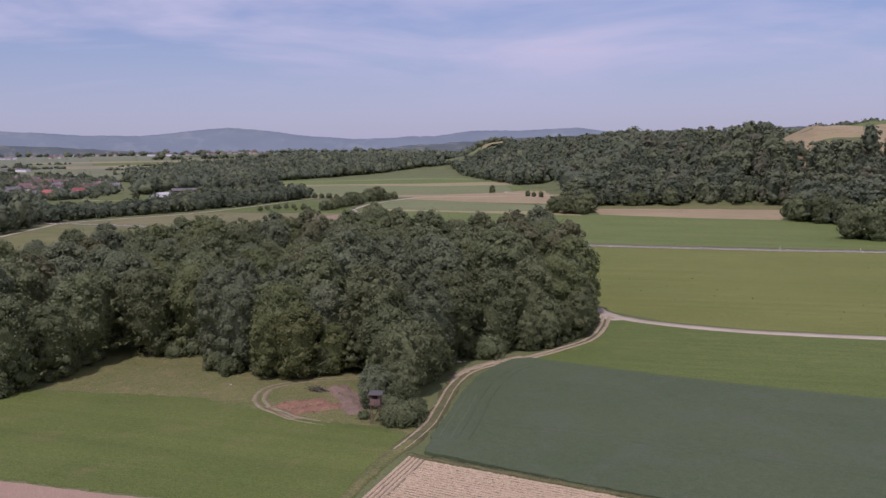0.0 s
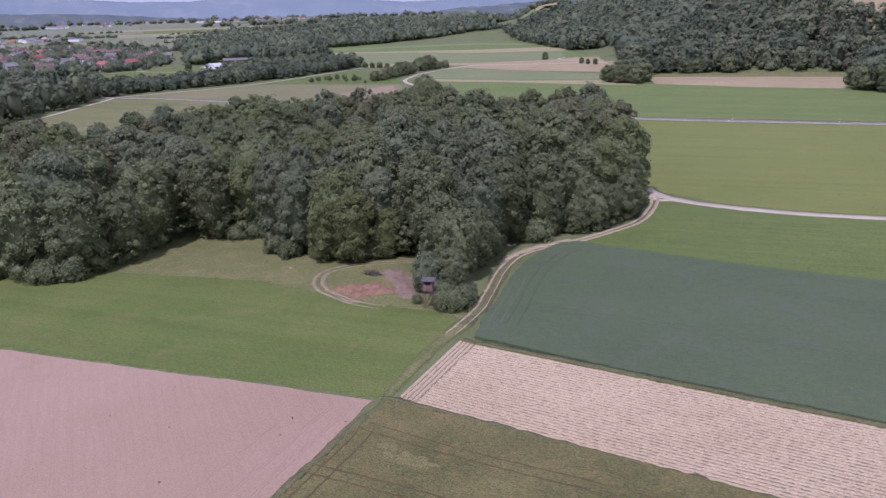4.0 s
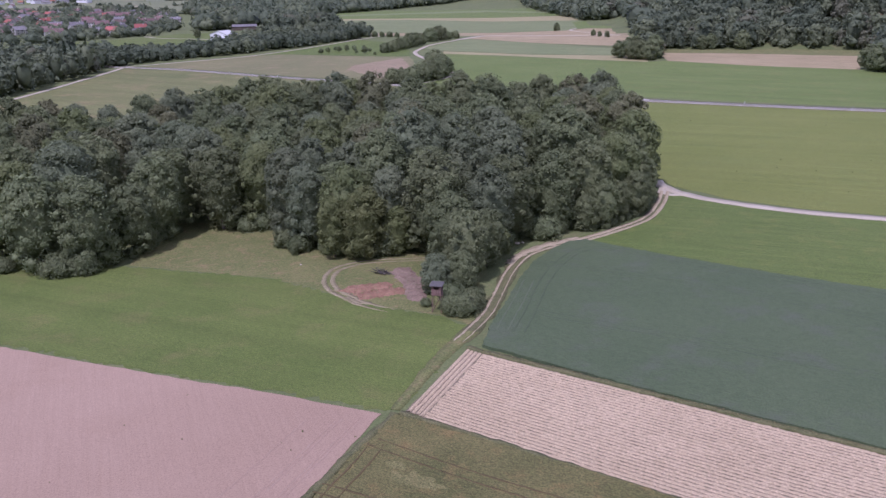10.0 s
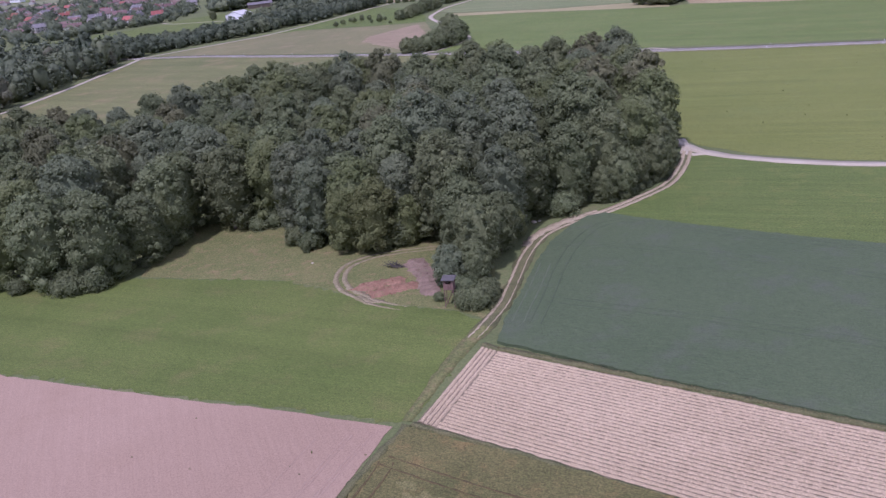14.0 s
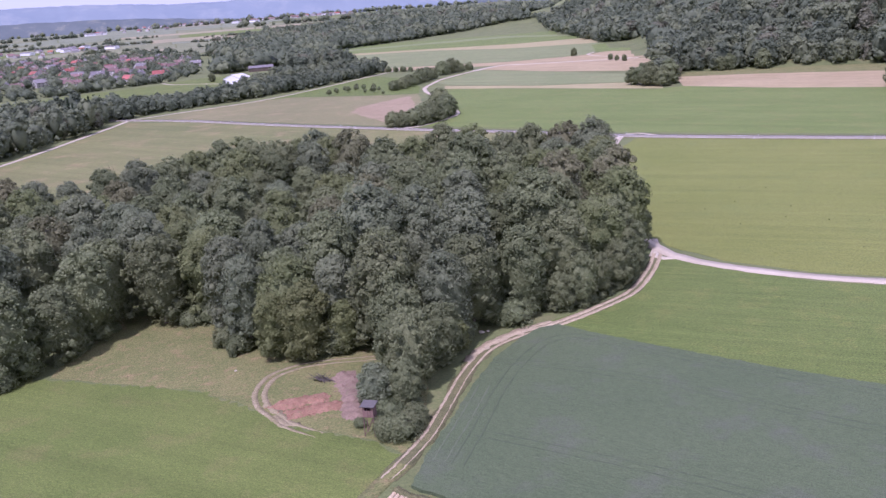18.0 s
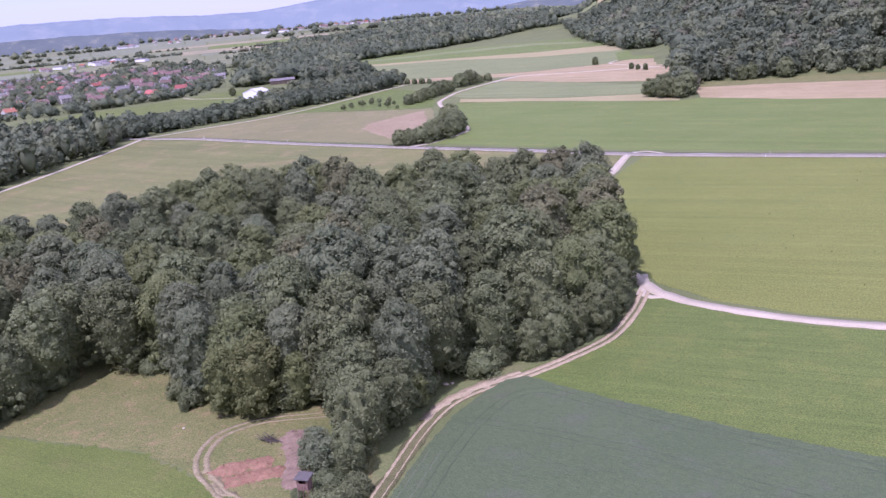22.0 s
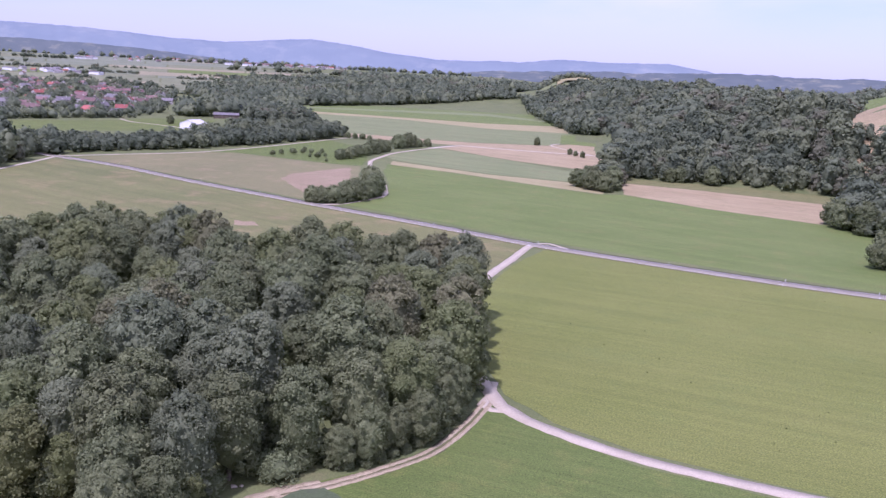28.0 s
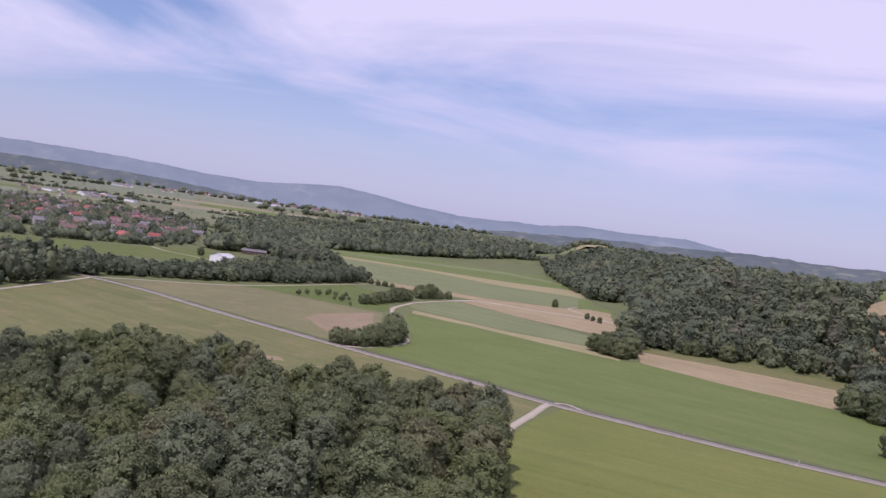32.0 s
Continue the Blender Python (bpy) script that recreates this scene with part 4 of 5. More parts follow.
def conifer_thing(name, seed, height, wide, label):
    ob = tagged(empty(name, 0, -600, 0), label, "tree")
    bm = bmesh.new()
    beam(bm, (0, 0, -0.3), (0, 0, height * 0.97), height * 0.016, 0.03, 7)
    part("trunk", bm, BARK, ob)
    rng = np.random.RandomState(seed)
    n = 900
    h = rng.rand(n) ** 1.25
    z = height * (0.06 + 0.93 * h)
    a = rng.rand(n) * 6.283
    tier = 0.82 + 0.18 * np.sin(h * 70)
    r = wide * (1 - h) * tier * (0.35 + 0.65 * rng.rand(n)) + 0.08
    out = np.stack([np.cos(a), np.sin(a), -0.35 - 0.3 * rng.rand(n)], 1)
    p = np.stack([r * np.cos(a), r * np.sin(a), z], 1)
    b = np.stack([-np.sin(a), np.cos(a), 0.25 * rng.randn(n)], 1)
    s, e = 0.55 + 0.3 * rng.rand(n)[:, None], 0.22 + 0.15 * rng.rand(n)[:, None]
    v = np.stack([p - out * s, p + b * e, p + out * s, p - b * e], 1).reshape(-1, 3)
    part("crown", raw("crown", v, np.arange(4 * n).reshape(-1, 4), LEAF_DARK), LEAF_DARK, ob)
    return ob


WOOD_LABEL = "tall broadleaf tree with a dense dark green crown in the wood"
kinds = []
for k in range(8):
    kinds.append(tree_thing("broadleaf_tree", 11 + k, 19.5 + 0.9 * (k % 4), 6.0 + 0.7 * (k % 3), 0.6, 9400, 0.275, LEAF_OLIVE if k in (2, 5) else LEAF_BROWN if k == 3 else LEAF, WOOD_LABEL, clumps=54 + 12 * (k % 3), slim=0.08 * (k % 4)))
for k in range(3):
    kinds.append(tree_thing("broadleaf_tree", 31 + k, 20 + k, 5.6 + 0.5 * k, 0.6, 9400, 0.265, LEAF_GREY, "tall broadleaf tree with a greyish green crown in the wood", clumps=64, slim=0.12 * k))
yellow_kind = tree_thing("broadleaf_tree", 41, 16, 4.9, 0.6, 8000, 0.24, LEAF_YELLOW, "broadleaf tree with a yellow-green crown at the wood's edge", clumps=50, slim=0.2)
edge_kinds = [tree_thing("edge_tree", 51 + k, 13.5 + k, 4.9 + 0.3 * k, 0.1, 9000, 0.23, LEAF, "leafy tree at the wood's edge with foliage down to the grass", clumps=46) for k in range(3)]
grey_edge = tree_thing("edge_tree", 57, 9, 3.9, 0.1, 6000, 0.19, LEAF_GREY, "grey-green willow-like tree beside the rubble heap", clumps=32)
shrubs = [tree_thing("shrub", 61 + k, 3.6 + 0.5 * k, 2.7 + 0.2 * k, 0.0, 2000, 0.19, LEAF, "low leafy shrub at the edge of the wood", "shrub", clumps=16) for k in range(3)]
spruces = [conifer_thing("spruce_tree", 71 + k, 19 - 3 * k, 3.3 - 0.3 * k, "dark narrow spruce at the back of the wood") for k in range(2)]


def put(kind, x, y, size=1.0, group="", turn=None, rng=random.Random(3)):
    a = rng.uniform(0, 360) if turn is None else turn
    ob = copy_thing(kind, pose(x, y, land(x, y), 0, 0, a))
    ob.scale = (size * rng.uniform(0.93, 1.07), size * rng.uniform(0.93, 1.07), size)
    if group:
        for o in (ob,):
            tagged(o, group=group)
    return ob


WOOD = [(-152, 193.5), (-118, 190.5), (-97, 182.5), (-80, 179), (-72.5, 184), (-69.5, 198), (-69, 209.5), (-54, 209.5), (-44, 213.5), (-37, 195.5), (-31, 191.5), (-18, 189.5), (-9, 191),
        (-3, 184), (6, 186), (11, 195), (24, 204.5), (35.5, 216), (43.8, 229), (48.0, 246), (48.4, 264), (48.5, 284), (48.5, 304), (38, 312), (8, 326), (-10, 309), (-25, 312), (-48, 339),
        (-66, 345), (-83, 319), (-88, 303), (-90, 288), (-104, 282), (-125, 288), (-152, 286)]
taken = []


def room(x, y, gap):
    return all((x - a) ** 2 + (y - b) ** 2 > gap * gap for a, b in taken)


def wood():
    rng = random.Random(12)
    # the edge first, evenly along the outline, then the inside
    spots = []
    for (ax, ay), (bx, by) in zip(WOOD, WOOD[1:] + WOOD[:1]):
        n = max(1, round(math.hypot(bx - ax, by - ay) / 3.0))
        spots += [(ax + (bx - ax) * k / n, ay + (by - ay) * k / n) for k in range(n)]
    for x, y in spots:
        gap = rng.uniform(7.6, 10.6)
        if room(x, y, gap):
            taken.append((x, y))
            front = y < 200 + max(0, x) * 0.9
            put(rng.choice(kinds[:8] if rng.random() < 0.75 else kinds[8:]), x, y, gap / 8.8 * rng.uniform(0.82, 0.98) if front else rng.uniform(0.98, 1.16) + 0.08 * (x > -30), "trees of the wood")
    tries = 0
    while tries < 12000:
        tries += 1
        x, y = rng.uniform(-152, 52), rng.uniform(184, 346)
        gap = rng.uniform(9.6, 13.0)
        if inside(WOOD, x, y) and room(x, y, gap):
            taken.append((x, y))
            put(rng.choice(kinds[:8] if rng.random() < 0.7 else kinds[8:]), x, y, rng.uniform(0.80, 1.20) + 0.09 * (x > -30), "trees of the wood")


wood()
# trees with a look of their own along the edges
put(yellow_kind, -20.5, 183.8, 1.0)
put(yellow_kind, -27.0, 185.6, 0.85)
put(yellow_kind, -13.5, 186.0, 0.7)
silver_kind = tree_thing("silver_tree", 44, 17, 3.4, 5.5, 700, 0.34, LEAF_SILVER, "thin half-bare tree with pale silvery leaves", clumps=12)
put(silver_kind, 51.0, 303.0, 1.15)
put(yellow_kind, 8.5, 183.5, 0.42)
pale_kind = tree_thing("pale_shrub", 46, 3.4, 1.5, 0.1, 700, 0.16, LEAF_SILVER, "pale silvery flowering shrub at the edge of the wood", "shrub", clumps=10)
put(pale_kind, -100.5, 187.4, 0.9)
put(pale_kind, -96.3, 186.2, 1.1)
for x, y, s, k in [(-1.5, 176.0, 1.05, 1), (1.0, 168.0, 0.95, 2), (-3.2, 184.0, 1.2, 2), (5.0, 177.0, 0.9, 0), (0.2, 160.5, 0.62, 0)]:
    put(edge_kinds[k], x, y, s)
put(grey_edge, -4.9, 161.4, 0.85)
for x, y, s in [(-1.6, 150.4, 0.85), (-0.2, 150.0, 1.0), (1.4, 151.6, 0.95), (2.2, 155.2, 0.85), (-2.0, 154.8, 0.9), (-6.6, 154.2, 0.4)]:
    put(shrubs[int(abs(x * 7)) % 3], x, y, s, "shrubs below the raised hide")
rng_s = random.Random(8)
for (ax, ay), (bx, by) in zip(WOOD[:18], WOOD[1:19]):
    n = max(1, round(math.hypot(bx - ax, by - ay) / 4.4))
    for k in range(n):
        x, y = ax + (bx - ax) * (k + 0.5) / n + rng_s.uniform(-1, 1), ay + (by - ay) * (k + 0.5) / n - 3.4 + rng_s.uniform(-1.2, 0.8)
        if rng_s.random() < 0.60:
            put(shrubs[rng_s.randrange(3)], x, y, rng_s.uniform(0.55, 1.35), "shrubs at the edge of the wood")
put(edge_kinds[0], -36.0, 187.0, 0.22)
# a close hem of young trees and shrubs beside the farm track
hem = [(28.5, 202.5), (33.5, 206.2), (38.5, 211.0), (42.4, 216.6), (45.2, 222.6), (47.6, 229.0), (49.2, 236.0), (49.0, 243.5), (48.8, 252.0), (48.8, 261.0), (52.6, 247.5), (51.4, 256.0)]
for k, (x, y) in enumerate(hem):
    put(edge_kinds[k % 3], x + rng_s.uniform(-0.5, 0.5), y, rng_s.uniform(0.62, 0.84), "young trees beside the farm track")
for (ax, ay), (bx, by) in zip(hem[:7], hem[1:7]):
    for u in (0.25, 0.75):
        put(shrubs[rng_s.randrange(3)], ax + (bx - ax) * u + 0.9, ay + (by - ay) * u - 0.9, rng_s.uniform(0.5, 0.85), "shrubs at the edge of the wood")
for x, y, s, k in [(-128, 292, 1.0, 0), (-136, 290, 0.9, 1), (-141, 293, 1.05, 0), (-118, 290, 0.85, 1), (53.5, 268, 0.62, 0), (54, 264, 0.5, 1), (-94, 271, 0.8, 1)]:
    put(spruces[k], x, y, s)


# ---- woods further off ----
FAR_TINTS = [foliage("far_leaf_" + n, d, l, 0.0) for n, d, l in (("deep", (0.098, 0.124, 0.074), (0.158, 0.188, 0.112)), ("mid", (0.122, 0.150, 0.086), (0.192, 0.220, 0.128)),
             ("light", (0.150, 0.178, 0.094), (0.226, 0.252, 0.140)), ("brown", (0.142, 0.150, 0.090), (0.212, 0.214, 0.132)))]


def woods(name, spots, height, wide, leaves, size, label, seed, lobes=5, category="woodland"):
    """Many crowns in one object; spots: x, y of each tree."""
    rng = np.random.RandomState(seed)
    forms = []
    for k in range(4):
        forms.append(crown_arrays(seed * 10 + k, 1.0, wide / height, 0.02, lobes, leaves, size / height, coarse=True))
    vs, fs, ms, base = [], [], [], 0
    for x, y in spots:
        v, f = forms[rng.randint(4)]
        big = 0.68 + 0.50 * noise.noise((x * 0.03, y * 0.03, seed)) + 0.70 * rng.rand() ** 1.5
        a, h, w = rng.rand() * 6.283, height * big * (0.85 + 0.3 * rng.rand()), height * big * (0.9 + 0.35 * rng.rand())
        c, s = math.cos(a), math.sin(a)
        q = np.stack([(v[:, 0] * c - v[:, 1] * s) * w + x, (v[:, 0] * s + v[:, 1] * c) * w + y, v[:, 2] * h + land(x, y)], 1)
        vs.append(q); fs.append(f + base)
        ms.append(np.full(len(f), int(min(3, max(0, 1.3 + 2.6 * noise.noise((x * 0.011, y * 0.011, seed + 3)) + rng.randn() * 0.8))), np.int32))
        base += len(v)
    mesh = raw(name, np.concatenate(vs), np.concatenate(fs), FAR_TINTS[0])
    for m in FAR_TINTS[1:]:
        mesh.materials.append(m)
    mesh.polygons.foreach_set("material_index", np.concatenate(ms))
    mesh.polygons.foreach_set("use_smooth", np.ones(len(mesh.polygons), bool))
    return tagged(part(name, mesh, FAR_TINTS[0], None, label), category=category, kind="stuff")


def scatter(poly, gap, seed, jitter=0.36):
    rng = np.random.RandomState(seed)
    xs, ys = [p[0] for p in poly], [p[1] for p in poly]
    out = []
    for i, x in enumerate(np.arange(min(xs), max(xs), gap)):
        for y in np.arange(min(ys), max(ys), gap * 0.88):
            px, py = x + rng.uniform(-1, 1) * gap * jitter, y + (i % 2) * gap * 0.44 + rng.uniform(-1, 1) * gap * jitter
            if inside(poly, px, py):
                out.append((px, py))
    return out


HILL_NEAR = [(128, 640), (146, 660), (160, 720), (205, 716), (246, 702), (298, 690), (306, 640), (262, 575), (249, 533), (252, 503), (280, 470), (340, 460), (445, 500), (450, 600), (440, 700), (430, 800), (445, 880), (470, 960), (200, 960),
             (182, 900), (160, 800), (150, 740)]
HILL_FAR = [(200, 960), (470, 960), (520, 1080), (570, 1250), (560, 1500), (400, 2000), (150, 2150), (150, 1700), (162, 1362), (178, 1205), (216, 1172), (204, 1060), (194, 990)]


def on_slope(p):
    """Leaves the open plateau fields free of trees."""
    az, r = math.degrees(math.atan2(p[0] - 20, p[1] - 40)), math.hypot(p[0] - 20, p[1] - 40)
    return not (land(*p) > 26 and ((az > 23.4 and land(*p) > 27 + 0.014 * r) or (az > 21.4 and r > 1250)))


woods("hillside_wood", [p for p in scatter(HILL_NEAR, 10.2, 1) if on_slope(p)], 18, 6.3, 320, 1.0, "dense dark green broadleaf wood on the hillside", 21, 14)
woods("hillside_wood", [p for p in scatter(HILL_FAR, 11.5, 2) if on_slope(p) and (p[0] - 240) ** 2 + (p[1] - 2290) ** 2 > 140 ** 2], 18, 7.8, 84, 1.9, "dense dark wood along the far hillside", 22, 6)
RIVER_A = [(-243, 380), (-241, 470), (-239, 516), (-241, 580), (-250, 650), (-285, 690), (-330, 705), (-380, 710), (-430, 640), (-430, 500), (-330, 360), (-275, 310)]
RIVER_B = [(-246, 664), (-238, 684), (-178, 757), (-136, 828), (-102, 917), (-80, 975), (-106, 1000), (-128, 1068), (-180, 1190), (-215, 1205), (-235, 1190), (-215, 1080), (-200, 985), (-196, 930), (-190, 860), (-215, 800), (-290, 735), (-300, 705)]
woods("riverside_wood", scatter(RIVER_A, 8.4, 3), 15, 4.9, 160, 0.95, "dark riverside trees beside the dirt track", 23, 7)
woods("riverside_wood", scatter(RIVER_B, 8.4, 4), 10.5, 4.6, 180, 0.86, "belt of riverside trees behind the meadows", 24, 7)
woods("riverside_wood", scatter([(-200, 990), (-118, 996), (-140, 1068), (-184, 1186), (-226, 1186), (-216, 1080)], 11.0, 14), 19, 6.6, 260, 0.95, "tall round trees beside the farm shed", 28, 10)
MID = [(-268, 1200), (-192, 1232), (-244, 1480), (-262, 1575), (60, 2165), (160, 2180), (330, 2500), (-260, 2620), (-560, 2250), (-520, 1800), (-350, 1420), (-330, 1150), (-300, 1130)]
woods("valley_wood", [p for p in scatter(MID, 15, 5) if (p[0] - 240) ** 2 + (p[1] - 2290) ** 2 > 140 ** 2], 18, 9.0, 44, 2.4, "broad dark wood across the valley floor", 25, 4)


def polar(az0, az1, r0, r1, gap, seed, keep=1.0):
    rng = np.random.RandomState(seed)
    out = []
    for r in np.arange(r0, r1 + 0.1, gap):
        for a in np.arange(az0, az1, math.degrees(gap / r)):
            if rng.rand() < keep:
                b, q = radians(a + rng.uniform(-0.3, 0.3) * math.degrees(gap / r)), r + rng.uniform(-0.4, 0.4) * gap
                out.append((20 + q * math.sin(b), 40 + q * math.cos(b)))
    return out


belts = polar(-36, -24, 3020, 3050, 17, 6, 0.7) + polar(-15, -3, 2860, 2890, 18, 7, 0.6) + polar(-8, 9, 2700, 2950, 22, 8, 0.9) + polar(4, 34, 2300, 2420, 20, 9, 0.8) + polar(8, 36, 2950, 3060, 24, 10, 0.8)
belts += polar(-30, -12, 3560, 3575, 16, 21, 0.5) + polar(-12, 0, 3600, 3640, 20, 23, 0.6)
belts += polar(20, 42, 2050, 2150, 17, 18, 0.9) + polar(-33, -25, 2760, 2770, 13, 19, 0.6) + polar(-20, -12, 3260, 3280, 18, 20, 0.6)
woods("tree_belts", belts, 8, 8.5, 24, 2.4, "dark tree belts between far fields", 26, 4)
rows = polar(-30, -26.5, 1985, 1996, 8, 11, 0.85) + polar(-24, -19, 2080, 2090, 8, 12, 0.85) + polar(-17.5, -12, 2160, 2172, 8, 13, 0.8) + polar(-13, -7, 2420, 2432, 9, 14, 0.8) + polar(-33, -22, 2560, 2580, 10, 15, 0.7)
rows += polar(-21, -16, 1830, 1838, 8, 16, 0.8) + polar(-11, -4.5, 2250, 2262, 9, 17, 0.8)
rng_h = random.Random(77)
for k in range(18):
    r_h, a_h = 1600 + 1500 * (k / 26) ** 0.8 + rng_h.uniform(-20, 20), rng_h.uniform(-35, -12)
    rows += polar(a_h, a_h + rng_h.uniform(2, 6), r_h, r_h + 10, 9, 40 + k, 0.55)
woods("hedge_rows", rows, 6.5, 4.6, 26, 1.7, "low dark hedges between far fields", 27, 4)


# ---- far fields of the plain, as draped bands ----
def band(az0, az1, r0, r1, material, label, lift=0.5):
    n, m = max(2, int((az1 - az0) / 0.5)), max(1, int((r1 - r0) / 25))
    v, f = [], []
    for i in range(m + 1):
        for k in range(n + 1):
            a, r = radians(az0 + (az1 - az0) * k / n), r0 + (r1 - r0) * i / m
            x, y = 20 + r * math.sin(a), 40 + r * math.cos(a)
            v.append((x, y, land(x, y) + lift))
    for i in range(m):
        for k in range(n):
            a = i * (n + 1) + k
            f.append((a, a + 1, a + n + 2, a + n + 1))
    return tagged(part("far_field", raw("far_field", v, f, material), material, None, label), category="field", kind="structure")


rng_f = random.Random(4)
FIELD_LOOKS = [(PLAIN_OLIVE, "far olive field"), (PLAIN_STRAW, "far straw-coloured field"), (FAR_GREEN, "far green field"), (PLAIN_GREY, "far grey-green field"), (FAR_PINK, "far bare soil")]
r = 1480.0
while r < 3600:
    step = rng_f.uniform(70, 150)
    az = -38.0
    while az < -9.0 - (r - 1480) / 300:
        wide = rng_f.uniform(2.5, 8)
        if not (r < 1900 and az > -34 and az + wide > -31):
            look_f = FIELD_LOOKS[rng_f.choice([0, 0, 0, 0, 0, 3, 3, 3, 3, 1, 1, 0, 2, 3])]
            band(az, min(az + wide, -9.0), r, r + step - 6, look_f[0], look_f[1], 0.5 + 0.2 * rng_f.random())
        az += wide + 0.1
    r += step
for az0, az1, r0, r1, look_f in [(23.7, 40, 700, 1080, FAR_TAN), (21.6, 40, 1255, 1990, FAR_GREEN), (23.7, 40, 1085, 1254, FAR_GREEN), (3.4, 5.4, 2190, 2330, FAR_GREY), (5.45, 7.4, 2170, 2320, FAR_STRAW), (8, 12, 2480, 2560, FAR_STRAW), (13, 16, 2700, 2800, FAR_GREEN), (17, 22, 2620, 2700, FAR_STRAW), (24, 30, 2700, 2800, FAR_GREY)]:
    band(az0, az1, r0, r1, look_f, "far field on the hill plateau", 1.4)


# ---- hedges, orchard and single trees beyond the road ----
hedge_kinds = [tree_thing("hedge_tree", 81 + k, 10.5 + k, 6.0 + 0.5 * k, 0.0, 3000, 0.40, LEAF, "dense round hedge tree beside the side road", clumps=30) for k in range(3)]
orchard_kind = tree_thing("orchard_tree", 91, 5.2, 2.3, 1.3, 700, 0.30, LEAF, "small round orchard tree in the green meadow", clumps=9)
big_kind = tree_thing("field_tree", 95, 18, 8.0, 0.0, 4200, 0.48, LEAF, "large broadleaf tree at the foot of the wooded hill", clumps=40)
for x, y, s in [(-36, 519, 0.85), (-30, 516, 0.9), (-24, 517, 0.95), (-18, 523, 0.95), (-13, 531, 1.0), (-8.5, 542, 1.0), (-7, 554, 1.1), (-9, 566, 1.15), (-11, 578, 1.2), (-13, 590, 1.15), (-20, 533, 0.9), (-16, 545, 0.95), (-15, 600, 0.9)]:
    put(hedge_kinds[int(abs(x)) % 3], x, y, s, "hedge trees by the side road")
for x, y, s in [(-56, 742, 0.7), (-50, 752, 0.8), (-46, 768, 0.9), (-42, 785, 1.0), (-38, 800, 1.05), (-34, 815, 1.05), (-30, 830, 1.0), (-22, 868, 1.15), (-14, 882, 1.2), (-6, 896, 0.8), (2, 908, 0.65), (-52, 765, 0.6)]:
    put(hedge_kinds[int(abs(x)) % 3], x, y, s, "hedge trees by the side road")
for x, y, s in [(-90, 962, 0.5), (-82, 957, 0.55), (-74, 952, 0.5), (-66, 949, 0.6), (-58, 944, 0.45)]:
    put(hedge_kinds[int(abs(x)) % 3], x, y, s, "low hedge at the tan field")
for x, y, s in [(-107, 735, 1.0), (-103, 747, 1.0), (-95, 756, 1.05), (-89.5, 764, 0.95), (-71.5, 732, 1.2), (-62, 715, 0.6), (-79, 739, 0.7), (-84, 770, 0.9), (-100, 770, 0.8), (-92, 785, 0.9), (-76, 775, 0.9), (-69, 750, 0.7)]:
    put(orchard_kind, x, y, s, "orchard trees")
for x, y, s in [(112.5, 1000, 0.52), (138, 906, 0.36), (142, 893, 0.3), (147, 880, 0.36), (127, 640, 0.92), (134, 632, 0.72), (141, 645, 0.95), (124, 650, 0.85), (135, 660, 1.0), (118, 655, 0.7), (160, 735, 0.8), (193, 714, 0.62), (200, 716, 0.7),
                (222, 706, 0.85), (246, 530, 0.95), (252, 515, 1.0), (258, 500, 0.9), (247, 545, 0.85), (256, 535, 1.0), (262, 520, 1.05), (222, 424, 0.95), (229, 414, 1.05), (236, 424, 1.05), (240, 404, 1.1), (232, 436, 0.9), (248, 416, 1.05), (258, 404, 1.1), (-283, 1012, 0.55), (-262, 668, 0.8)]:
    put(big_kind, x, y, s)


for x, y, s in [(-252, 642, 0.95), (-256, 634, 1.1), (-262, 640, 1.0), (-249, 628, 0.85), (-258, 622, 1.05), (-266, 650, 0.9), (-270, 632, 1.1), (-248, 612, 0.9), (-254, 604, 1.0), (-276, 645, 1.0)]:
    put(spruces[int(s * 20) % 2], x, y, s, "dark spruces by the bend")


